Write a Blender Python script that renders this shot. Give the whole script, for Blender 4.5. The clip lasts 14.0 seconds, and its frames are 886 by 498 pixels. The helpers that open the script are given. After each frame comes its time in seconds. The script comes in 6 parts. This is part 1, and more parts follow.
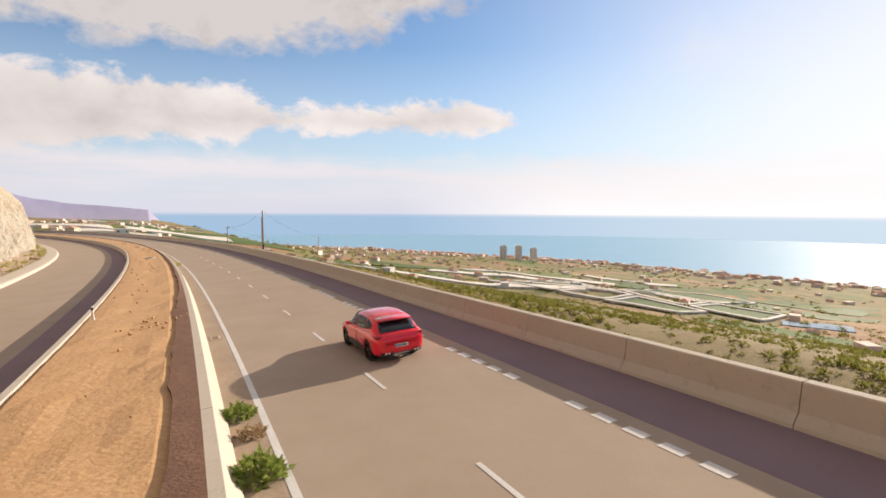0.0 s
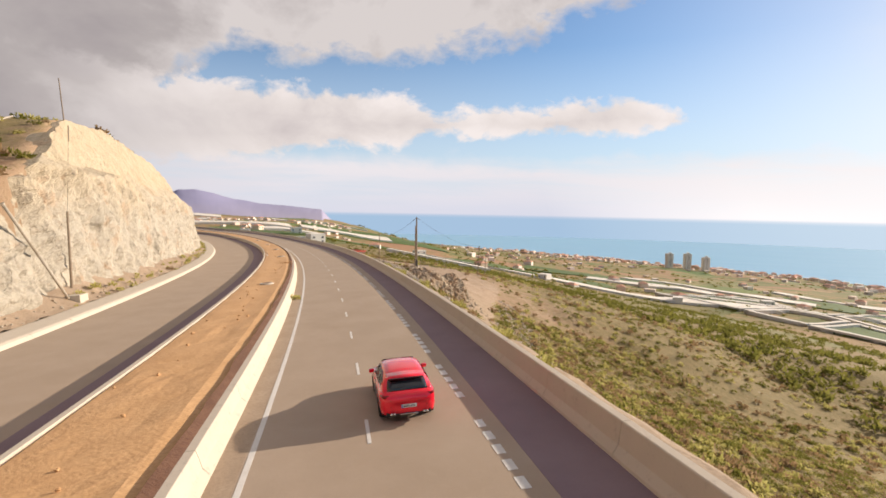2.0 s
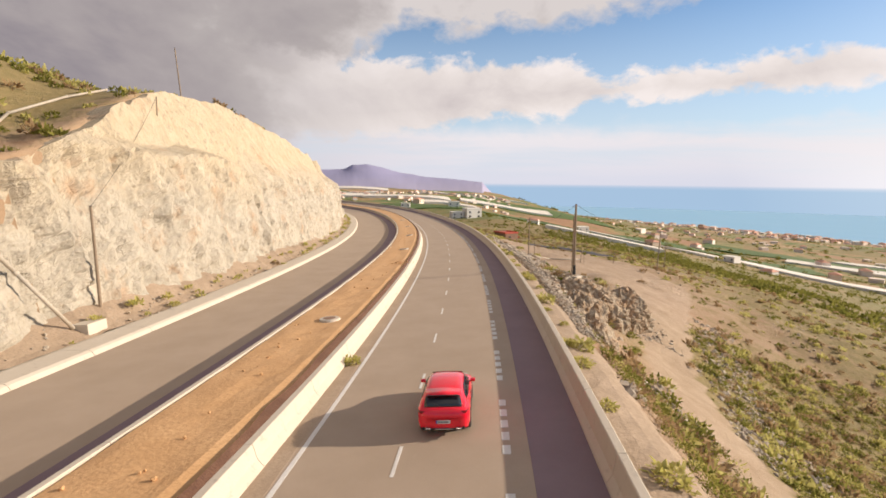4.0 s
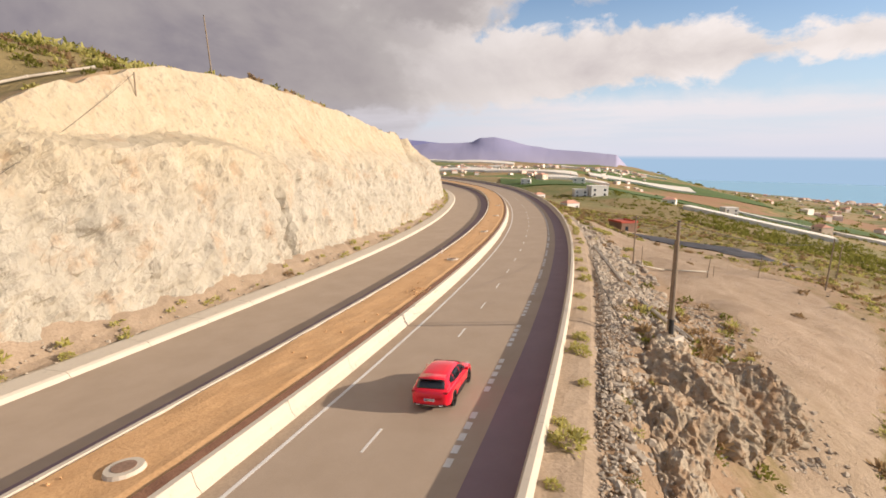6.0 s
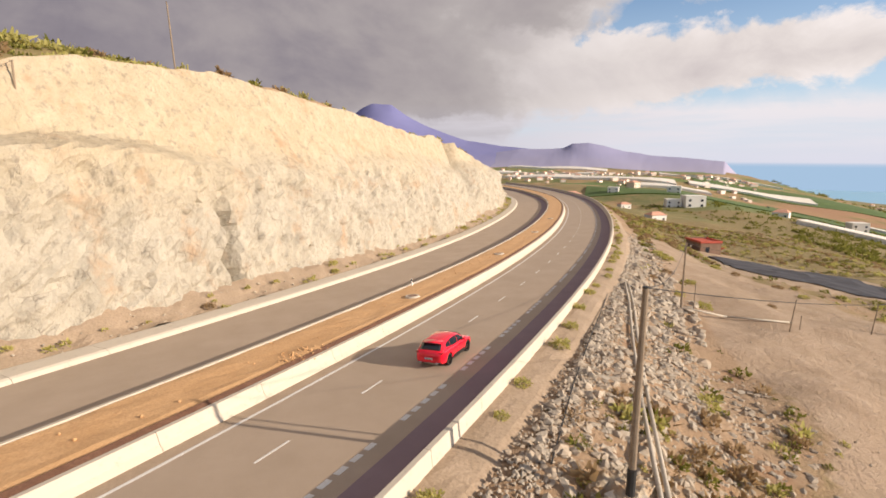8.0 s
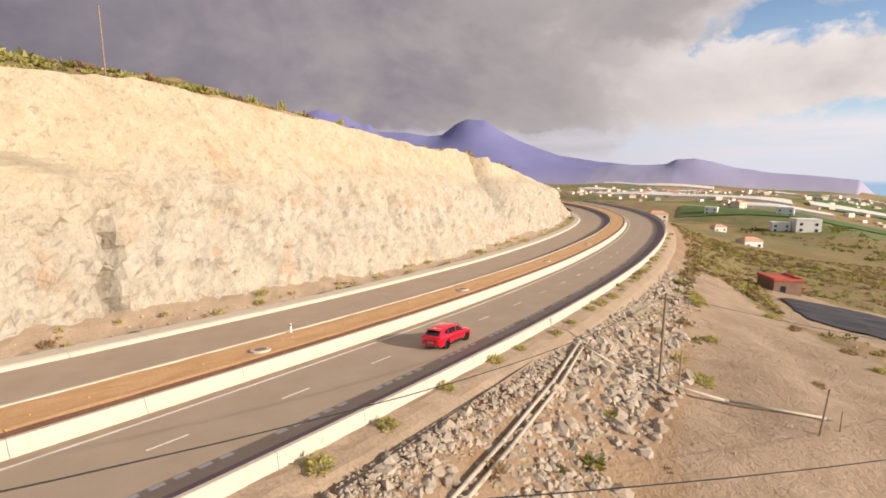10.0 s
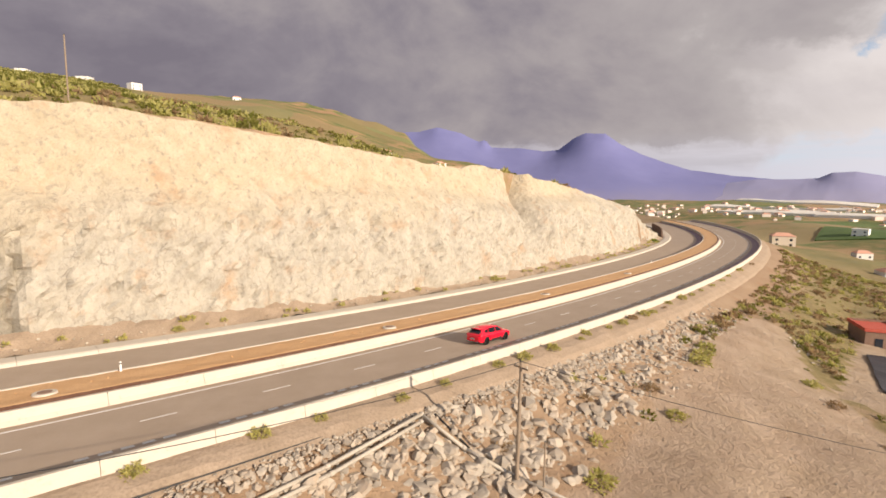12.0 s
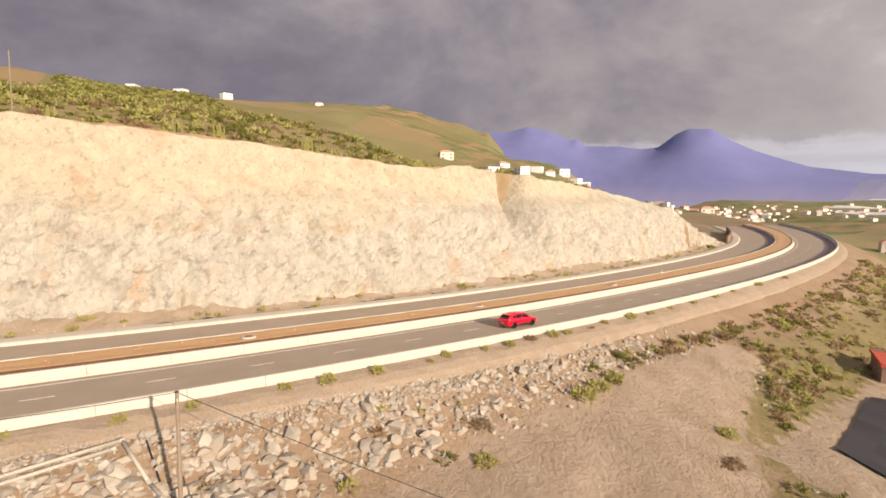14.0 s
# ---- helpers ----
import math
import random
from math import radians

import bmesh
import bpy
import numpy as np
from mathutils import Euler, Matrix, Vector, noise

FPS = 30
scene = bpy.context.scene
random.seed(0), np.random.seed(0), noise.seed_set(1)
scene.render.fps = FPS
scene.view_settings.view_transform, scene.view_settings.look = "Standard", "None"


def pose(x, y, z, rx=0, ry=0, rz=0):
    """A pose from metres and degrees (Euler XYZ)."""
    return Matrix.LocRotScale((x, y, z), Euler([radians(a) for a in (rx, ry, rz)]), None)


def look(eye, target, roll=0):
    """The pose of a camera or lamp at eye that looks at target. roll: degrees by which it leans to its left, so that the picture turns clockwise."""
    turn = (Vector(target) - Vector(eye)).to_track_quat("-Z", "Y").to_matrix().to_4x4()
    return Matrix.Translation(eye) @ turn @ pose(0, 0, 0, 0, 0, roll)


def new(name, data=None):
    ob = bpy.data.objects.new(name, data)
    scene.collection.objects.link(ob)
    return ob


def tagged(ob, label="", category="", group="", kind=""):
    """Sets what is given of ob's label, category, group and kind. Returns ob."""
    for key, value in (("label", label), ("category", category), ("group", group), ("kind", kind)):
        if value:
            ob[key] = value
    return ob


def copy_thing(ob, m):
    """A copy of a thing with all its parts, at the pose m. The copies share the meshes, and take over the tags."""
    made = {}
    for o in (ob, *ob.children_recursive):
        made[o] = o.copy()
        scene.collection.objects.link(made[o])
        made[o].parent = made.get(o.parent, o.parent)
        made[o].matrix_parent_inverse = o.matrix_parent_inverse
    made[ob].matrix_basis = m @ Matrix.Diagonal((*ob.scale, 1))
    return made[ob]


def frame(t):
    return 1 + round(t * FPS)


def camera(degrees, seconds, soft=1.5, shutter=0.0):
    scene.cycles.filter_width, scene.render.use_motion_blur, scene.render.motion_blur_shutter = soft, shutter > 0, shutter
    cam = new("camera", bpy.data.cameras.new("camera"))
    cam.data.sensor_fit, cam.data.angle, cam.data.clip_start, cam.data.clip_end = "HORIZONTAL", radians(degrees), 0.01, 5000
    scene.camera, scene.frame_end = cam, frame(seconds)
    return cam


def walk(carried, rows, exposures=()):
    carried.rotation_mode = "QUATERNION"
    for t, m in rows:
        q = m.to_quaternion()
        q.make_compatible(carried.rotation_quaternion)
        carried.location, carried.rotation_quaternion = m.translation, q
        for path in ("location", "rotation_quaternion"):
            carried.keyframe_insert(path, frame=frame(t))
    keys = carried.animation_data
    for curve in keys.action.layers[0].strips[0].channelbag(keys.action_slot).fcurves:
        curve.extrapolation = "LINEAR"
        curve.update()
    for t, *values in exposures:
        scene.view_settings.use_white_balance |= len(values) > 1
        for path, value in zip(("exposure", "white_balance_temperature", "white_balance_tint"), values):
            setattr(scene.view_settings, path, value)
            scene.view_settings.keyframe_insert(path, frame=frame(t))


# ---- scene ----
cam = camera(81.0, 14.0, soft=1.7)
PATH = [
    (0, (3.363, -0.361, 8.738), (3.238, 1.630, 8.593), 0.35),
    (0.5, (0.901, 6.837, 8.237), (0.634, 8.814, 8.104), 0.28),
    (1, (-1.770, 13.436, 8.881), (-2.166, 15.391, 8.745), 0.55),
    (1.5, (-4.551, 19.976, 9.314), (-5.084, 21.899, 9.178), 1.04),
    (2, (-7.377, 26.670, 9.657), (-8.066, 28.542, 9.512), 1.09),
    (2.5, (-9.302, 32.563, 9.793), (-10.148, 34.369, 9.640), 0.87),
    (3, (-11.837, 38.245, 10.306), (-12.818, 39.979, 10.125), 0.82),
    (3.5, (-14.091, 43.262, 10.601), (-15.191, 44.919, 10.388), 0.59),
    (4, (-16.330, 48.451, 11.056), (-17.546, 50.018, 10.795), 0.57),
    (4.2, (-17.194, 50.515, 11.257), (-18.448, 52.048, 10.975), 0.48),
    (6.3, (-23.293, 71.899, 13.143), (-24.877, 73.065, 12.781), 0.21),
    (6.5, (-23.890, 73.760, 13.038), (-25.493, 74.900, 12.681), 0.26),
    (7, (-25.289, 78.593, 12.942), (-26.947, 79.654, 12.592), 0.33),
    (7.5, (-26.501, 83.113, 12.915), (-28.206, 84.099, 12.569), 0.32),
    (8, (-27.654, 88.174, 12.994), (-29.398, 89.091, 12.649), 0.25),
    (8.2, (-28.036, 90.226, 13.033), (-29.795, 91.114, 12.692), 0.29),
    (10.3, (-32.313, 111.926, 13.279), (-34.224, 112.446, 12.996), 0.43),
    (10.5, (-32.571, 113.998, 13.349), (-34.493, 114.475, 13.072), 0.25),
    (11, (-33.709, 119.307, 13.595), (-35.657, 119.676, 13.333), 0.60),
    (11.5, (-34.706, 124.452, 13.769), (-36.674, 124.710, 13.520), 0.52),
    (12, (-35.746, 130.175, 14.031), (-37.727, 130.307, 13.793), 0.56),
    (12.5, (-36.823, 135.617, 14.357), (-38.808, 135.638, 14.119), 0.60),
    (13, (-38.112, 141.430, 14.150), (-40.097, 141.344, 13.919), 0.51),
    (13.5, (-39.383, 146.819, 14.309), (-41.362, 146.647, 14.073), 0.32),
    (14, (-40.978, 152.604, 14.405), (-42.949, 152.367, 14.166), 0.29),
]
walk(cam, [(t, look(eye, target, roll)) for t, eye, target, roll in PATH])

# ---- world, sun, exposure ----
SUN_AZ, SUN_EL = radians(45.5), radians(20.0)
SUN_DIR = Vector((math.sin(SUN_AZ) * math.cos(SUN_EL), math.cos(SUN_AZ) * math.cos(SUN_EL), math.sin(SUN_EL)))
scene.view_settings.exposure = 0.70
scene.view_settings.use_white_balance = True
scene.view_settings.white_balance_temperature, scene.view_settings.white_balance_tint = 6600, 16
sun = new("sun", bpy.data.lights.new("sun", "SUN"))
sun.data.energy, sun.data.angle, sun.data.color = 4.0, radians(0.6), (1.0, 0.88, 0.70)
sun.matrix_world = look((0, 0, 300), Vector((0, 0, 300)) - SUN_DIR)


class Nodes:
    """Short wiring of shader nodes."""

    def __init__(self, tree):
        self.tree = tree
        tree.nodes.clear()

    def add(self, kind, inputs=None, **settings):
        node = self.tree.nodes.new(kind)
        if "operation" in settings:
            node.operation = settings["operation"]
        if settings.get("use_clamp"):
            node.use_clamp = True
        if "data_type" in settings:
            node.data_type, node.blend_type = settings["data_type"], settings["blend_type"]
        if "attribute_name" in settings:
            node.attribute_name = settings["attribute_name"]
        if "feature" in settings:
            node.feature = settings["feature"]
        for key, value in (inputs or {}).items():
            if hasattr(value, "is_output"):
                self.tree.links.new(value, node.inputs[key])
            else:
                node.inputs[key].default_value = value
        return node

    def maths(self, op, a, b=0.0, clamp=False):
        return self.add("ShaderNodeMath", {0: a, 1: b}, operation=op, use_clamp=clamp).outputs[0]

    def noise(self, vec, scale, detail=4.0, rough=0.55, distortion=0.0):
        return self.add("ShaderNodeTexNoise", {"Vector": vec, "Scale": scale, "Detail": detail, "Roughness": rough, "Distortion": distortion}).outputs[0]

    def ramp(self, value, stops):
        node = self.add("ShaderNodeValToRGB", {0: value})
        el = node.color_ramp.elements
        el.remove(el[1])
        el[0].position = stops[0][0]
        el[0].color = (*stops[0][1], 1)
        for pos, col in stops[1:]:
            el.new(pos).color = (*col, 1)
        return node.outputs[0]

    def mix(self, fac, a, b, blend="MIX"):
        node = self.add("ShaderNodeMix", data_type="RGBA", blend_type=blend)
        for key, value in ((0, fac), (6, a), (7, b)):
            if hasattr(value, "is_output"):
                self.tree.links.new(value, node.inputs[key])
            else:
                node.inputs[key].default_value = (*value, 1) if key else value
        return node.outputs[2]

    def span(self, value, a, b, c=0.0, d=1.0):
        return self.add("ShaderNodeMapRange", {0: value, 1: a, 2: b, 3: c, 4: d}).outputs[0]


def make_world():
    world = bpy.data.worlds.new("sky")
    scene.world = world
    world.use_nodes = True
    n = Nodes(world.node_tree)
    sky = n.add("ShaderNodeTexSky")
    sky.sky_type, sky.sun_disc, sky.sun_elevation, sky.sun_rotation = "NISHITA", False, SUN_EL, SUN_AZ
    sky.air_density, sky.dust_density, sky.ozone_density, sky.altitude = 1.2, 0.08, 3.0, 200
    way = n.add("ShaderNodeTexCoord").outputs["Generated"]
    xyz = n.add("ShaderNodeSeparateXYZ", {0: way})
    up = xyz.outputs[2]
    # degrees to the left of +y, and over the horizon
    az = n.maths("MULTIPLY", n.maths("ARCTAN2", n.maths("MULTIPLY", xyz.outputs[0], -1.0), xyz.outputs[1]), 57.2958)
    el = n.maths("MULTIPLY", n.maths("ARCSINE", up), 57.2958)
    turn = n.span(az, -60.0, 140.0)

    def level(stops):
        """An elevation in degrees that follows the bearing."""
        return n.maths("ADD", -20.0, n.maths("MULTIPLY", n.ramp(turn, [((a + 60.0) / 200.0, ((e + 20.0) / 60.0,) * 3) for a, e in stops]), 60.0))

    dome = n.add("ShaderNodeCombineXYZ", {0: n.maths("MULTIPLY", az, 0.13), 1: n.maths("MULTIPLY", el, 0.19), 2: 0.0}).outputs[0]
    puff = n.maths("SUBTRACT", n.noise(dome, 1.0, 8.0, 0.60, 0.3), 0.5)
    broad = n.maths("SUBTRACT", n.noise(dome, 0.34, 6.0, 0.55, 0.5), 0.5)
    fluff = n.maths("SUBTRACT", n.noise(dome, 3.0, 6.0, 0.62, 0.2), 0.5)
    lumps = n.maths("ADD", n.maths("MULTIPLY", puff, 11.0), n.maths("MULTIPLY", fluff, 6.0))
    # the upper deck, closed inland and ending over the sea
    base = level([(-60, 34), (-30, 32), (-6, 27), (0, 21.0), (8, 19.0), (18, 16.0), (24, 15.2), (35, 15.0), (42, 15.0), (46, 13.5), (50, 10.0), (54, 3.0), (60, -6.0), (80, -12.0), (140, -12.0)])
    over = n.maths("ADD", n.maths("SUBTRACT", el, base), n.maths("MULTIPLY", lumps, 0.62))
    deck = n.span(over, -0.4, 1.6)
    # the cumulus bank in front of it
    top = level([(-60, 0), (-9, 6.5), (-6, 9.2), (1, 12.2), (6, 12.0), (10, 11.0), (15, 11.4), (20, 10.6), (25, 12.2), (33, 12.9), (42, 12.6), (48, 12.0), (60, 13.0), (140, 13.0)])
    foot = level([(-60, 12), (-9, 10.0), (-6, 9.0), (2, 7.9), (10, 8.0), (20, 8.2), (25, 6.8), (32, 6.4), (40, 5.0), (60, 4.0), (140, 5.0)])
    core = n.maths("MINIMUM", n.maths("SUBTRACT", top, el), n.maths("MULTIPLY", n.maths("SUBTRACT", el, foot), 1.3))
    bank = n.span(n.maths("ADD", core, n.maths("MULTIPLY", lumps, 0.55)), -0.15, 0.85)
    # pale strata low over the sea
    strata = n.noise(n.add("ShaderNodeCombineXYZ", {0: n.maths("MULTIPLY", az, 0.05), 1: n.maths("MULTIPLY", el, 0.55), 2: 3.0}).outputs[0], 1.0, 6.0, 0.55, 0.3)
    low = n.maths("MULTIPLY", n.span(n.maths("ADD", n.maths("SUBTRACT", 5.9, el), n.maths("MULTIPLY", puff, 5.0)), -0.5, 1.6), n.ramp(strata, [(0.36, (0.35, 0.35, 0.35)), (0.56, (1, 1, 1))]))
    # a thin veil high over the sea
    veil_spot = n.maths("MULTIPLY", n.ramp(turn, [(0.14, (0, 0, 0)), (0.19, (1, 1, 1)), (0.22, (0, 0, 0))]), n.span(n.maths("ADD", n.maths("SUBTRACT", 4.0, n.maths("ABSOLUTE", n.maths("SUBTRACT", el, 15.5))), n.maths("MULTIPLY", lumps, 0.8)), 0.0, 6.0, 0.0, 0.55))
    clear = n.mix(1.0, sky.outputs[0], (0.86, 0.93, 1.0), "MULTIPLY")
    clear = n.mix(n.span(el, 2.0, 17.0, 0.75, 0.0), clear, (4.6, 5.6, 6.6))
    shade = n.maths("ADD", n.maths("MULTIPLY", broad, 2.2), n.maths("MULTIPLY", puff, 0.9))
    grey = n.ramp(n.maths("ADD", n.maths("ADD", n.span(az, 36.0, 112.0, 0.16, 0.74), n.maths("MULTIPLY", shade, 0.62)), n.span(over, 0.0, 9.0, -0.10, 0.10)),
                  [(0.05, (4.9, 4.7, 4.5)), (0.30, (3.3, 3.1, 3.0)), (0.55, (2.75, 2.55, 2.55)), (0.80, (1.92, 1.78, 1.98)), (1.0, (1.50, 1.38, 1.62))])
    white = n.ramp(n.maths("ADD", n.span(core, 0.0, 3.2, 0.75, 0.35), n.maths("MULTIPLY", puff, 1.2)), [(0.1, (4.3, 4.0, 3.9)), (0.5, (5.6, 5.3, 5.0)), (0.8, (6.5, 6.2, 5.9))])
    white = n.mix(n.span(az, 38.0, 60.0, 0.0, 1.0), white, grey)
    body = n.mix(veil_spot, clear, (5.0, 5.4, 5.6))
    body = n.mix(deck, body, grey)
    body = n.mix(n.maths("MULTIPLY", low, n.span(az, 45.0, 95.0, 1.0, 0.55)), body, n.mix(n.span(az, 35.0, 95.0), (6.1, 6.0, 6.0), (3.0, 2.85, 3.2)))
    body = n.mix(bank, body, white)
    haze = n.ramp(up, [(0.0, (1, 1, 1)), (0.03, (0.6, 0.6, 0.6)), (0.10, (0, 0, 0))])
    inland = n.add("ShaderNodeVectorMath", {0: way, 1: (-0.996, 0.087, 0.0)}, operation="DOT_PRODUCT").outputs["Value"]
    glow = n.span(n.add("ShaderNodeVectorMath", {0: way, 1: tuple(SUN_DIR)}, operation="DOT_PRODUCT").outputs["Value"], 0.55, 1.0, 0.0, 1.0)
    veil = n.mix(n.span(glow, 0.0, 0.5), (4.9, 5.2, 5.9), (7.4, 7.4, 7.3))
    veil = n.mix(n.span(az, 45.0, 80.0), veil, (3.4, 3.3, 3.7))
    body = n.mix(n.maths("MULTIPLY", haze, n.span(inland, 0.3, 0.9, 0.9, 0.7)), body, veil)
    bright = n.maths("MULTIPLY", n.maths("POWER", glow, 3.0), n.span(el, 24.0, 6.0, 0.55, 0.95))
    body = n.mix(bright, body, (7.6, 7.5, 7.3))
    # open sea past the built water, seen below the horizon
    under = n.ramp(n.maths("MULTIPLY", up, -1.0), [(0.0062, (0, 0, 0)), (0.0085, (1, 1, 1))])
    seacol = n.mix(glow, (2.7, 4.0, 5.3), (4.9, 6.0, 6.6))
    body = n.mix(under, body, seacol)
    n.add("ShaderNodeOutputWorld", {0: n.add("ShaderNodeBackground", {0: body, 1: 0.085}).outputs[0]})


make_world()


# ---- materials ----
def material(name, build, rough=0.85, metal=0.0, bump=0.0, reach=0.12, **extra):
    """build(n, place) gives the base colour's socket or a colour, and may give a height's socket."""
    m = bpy.data.materials.new(name)
    m.use_nodes = True
    n = Nodes(m.node_tree)
    place = n.add("ShaderNodeNewGeometry").outputs["Position"]
    out = build(n, place)
    colour, height = out if isinstance(out, tuple) and len(out) == 2 else (out, None)
    ins = {"Roughness": rough, "Metallic": metal}
    ins["Base Color"] = colour if hasattr(colour, "is_output") else (*colour, 1)
    for key, value in extra.items():
        ins[key.replace("_", " ")] = value
    if height is not None:
        ins["Normal"] = n.add("ShaderNodeBump", {"Height": height, "Strength": min(1.0, bump), "Distance": reach}).outputs[0]
    shader = n.add("ShaderNodeBsdfPrincipled", ins)
    n.add("ShaderNodeOutputMaterial", {0: shader.outputs[0]})
    return m


def two_scale(a, b, c, coarse, fine, spread=(0.35, 0.65)):
    def build(n, place):
        big, small = n.noise(place, coarse, 4), n.noise(place, fine, 6, 0.65)
        col = n.mix(n.ramp(big, [(spread[0], (0, 0, 0)), (spread[1], (1, 1, 1))]), a, b)
        col = n.mix(n.ramp(small, [(0.42, (0, 0, 0)), (0.72, (1, 1, 1))]), col, c)
        return col, n.maths("ADD", small, n.maths("MULTIPLY", big, 0.6))
    return build


def asphalt_build(base, worn, patch):
    def build(n, place):
        grain = n.noise(place, 38, 3, 0.7)
        stain = n.noise(place, 0.35, 5, 0.6)
        col = n.mix(n.ramp(stain, [(0.35, (0, 0, 0)), (0.68, (1, 1, 1))]), base, worn)
        col = n.mix(n.ramp(n.noise(place, 2.2, 4), [(0.60, (0, 0, 0)), (0.72, (1, 1, 1))]), col, patch)
        col = n.mix(n.maths("MULTIPLY", grain, 0.35), col, (0.035, 0.033, 0.03))
        return col, grain
    return build


ASPHALT = material("old_asphalt", asphalt_build((0.435, 0.333, 0.240), (0.485, 0.375, 0.277), (0.46, 0.353, 0.257)), 0.9, bump=0.12)
ASPHALT_NEW = material("new_asphalt", asphalt_build((0.245, 0.165, 0.187), (0.28, 0.195, 0.215), (0.26, 0.178, 0.20)), 0.85, bump=0.12)
DUST = material("dusty_shoulder", two_scale((0.36, 0.265, 0.18), (0.42, 0.32, 0.225), (0.31, 0.23, 0.16), 0.7, 9), 0.95, bump=0.2)
PAINT = material("white_road_paint", two_scale((0.74, 0.72, 0.68), (0.66, 0.63, 0.58), (0.58, 0.55, 0.50), 1.5, 20), 0.7, bump=0.05)


def concrete_build(n, place):
    stain, fine = n.noise(place, 0.8, 5, 0.6), n.noise(place, 14, 5, 0.7)
    col = n.mix(stain, (0.52, 0.45, 0.36), (0.60, 0.53, 0.43))
    col = n.mix(n.ramp(n.noise(place, 2.6, 6, 0.7), [(0.56, (0, 0, 0)), (0.75, (1, 1, 1))]), col, (0.40, 0.34, 0.27))
    col = n.mix(n.maths("MULTIPLY", fine, 0.3), col, (0.44, 0.39, 0.32))
    return col, fine


CONCRETE = material("weathered_concrete", concrete_build, 0.9, bump=0.15)
MEDIAN = material("red_brown_soil", two_scale((0.57, 0.335, 0.155), (0.63, 0.385, 0.19), (0.48, 0.27, 0.12), 0.5, 7), 0.97, bump=0.3)
SOIL_DARK = material("dark_brown_soil", two_scale((0.13, 0.062, 0.035), (0.17, 0.085, 0.05), (0.09, 0.04, 0.025), 1.2, 11), 0.97, bump=0.5)
VERGE = material("pebbly_verge_soil", two_scale((0.33, 0.245, 0.165), (0.40, 0.30, 0.21), (0.25, 0.18, 0.12), 0.5, 6), 0.97, bump=0.5)


def ground_build(n, place):
    xyz = n.add("ShaderNodeSeparateXYZ", {0: place})
    wide, mid, fine = n.noise(place, 0.012, 6, 0.6), n.noise(place, 0.11, 6, 0.62), n.noise(place, 1.7, 6, 0.7)
    soil = n.mix(n.ramp(mid, [(0.38, (0, 0, 0)), (0.62, (1, 1, 1))]), (0.34, 0.222, 0.130), (0.42, 0.29, 0.18))
    soil = n.mix(n.ramp(n.noise(place, 0.3, 5), [(0.55, (0, 0, 0)), (0.72, (1, 1, 1))]), soil, (0.34, 0.19, 0.10))
    grass = n.mix(n.ramp(n.noise(place, 0.7, 6, 0.7), [(0.35, (0, 0, 0)), (0.65, (1, 1, 1))]), (0.19, 0.155, 0.048), (0.29, 0.215, 0.085))
    cover = n.maths("ADD", n.maths("MULTIPLY", wide, 0.75), n.maths("MULTIPLY", n.noise(place, 0.45, 6, 0.65), 0.5))
    lush = n.add("ShaderNodeAttribute", attribute_name="lush").outputs["Fac"]
    bare = n.add("ShaderNodeAttribute", attribute_name="bare").outputs["Fac"]
    cover = n.maths("ADD", cover, n.maths("MULTIPLY", n.maths("SUBTRACT", lush, 0.42), 0.42))
    col = n.mix(n.ramp(cover, [(0.53, (0, 0, 0)), (0.67, (1, 1, 1))]), soil, grass)
    col = n.mix(n.maths("MULTIPLY", fine, 0.45), col, (0.19, 0.135, 0.085))
    yard = n.mix(n.ramp(n.noise(place, 0.35, 6, 0.65), [(0.35, (0, 0, 0)), (0.68, (1, 1, 1))]), (0.33, 0.235, 0.155), (0.44, 0.33, 0.235))
    col = n.mix(n.maths("MULTIPLY", n.ramp(n.maths("ADD", bare, n.maths("MULTIPLY", n.maths("SUBTRACT", n.noise(place, 0.6, 5), 0.5), 0.8)), [(0.4, (0, 0, 0)), (0.62, (1, 1, 1))]), 0.85), col, yard)
    far = n.span(n.add("ShaderNodeVectorMath", {0: place, 1: (-60, 120, 0)}, operation="DISTANCE").outputs["Value"], 170, 480, 0, 1)
    cell = n.add("ShaderNodeTexVoronoi", {"Vector": place, "Scale": 0.0085, "Randomness": 0.85})
    parcel = n.ramp(n.add("ShaderNodeSeparateColor", {0: cell.outputs["Color"]}).outputs[0],
                    [(0.05, (0.16, 0.15, 0.04)), (0.22, (0.31, 0.20, 0.095)), (0.38, (0.065, 0.15, 0.025)), (0.55, (0.42, 0.26, 0.14)), (0.72, (0.10, 0.18, 0.035)), (0.9, (0.33, 0.18, 0.095))])
    wild = n.ramp(n.noise(place, 0.035, 7, 0.7), [(0.42, (0.38, 0.225, 0.11)), (0.50, (0.20, 0.175, 0.05)), (0.58, (0.075, 0.125, 0.025))])
    parcel = n.mix(n.ramp(n.noise(place, 0.006, 3), [(0.42, (0, 0, 0)), (0.50, (1, 1, 1))]), wild, parcel)
    col = n.mix(n.maths("MULTIPLY", far, 0.88), col, parcel)
    return col, n.maths("ADD", fine, mid)


GROUND = material("dry_hillside_ground", ground_build, 0.97, bump=0.8, reach=0.35)
TRACK = material("packed_dirt", two_scale((0.36, 0.275, 0.195), (0.43, 0.335, 0.245), (0.29, 0.215, 0.15), 0.25, 5), 0.97, bump=0.4)


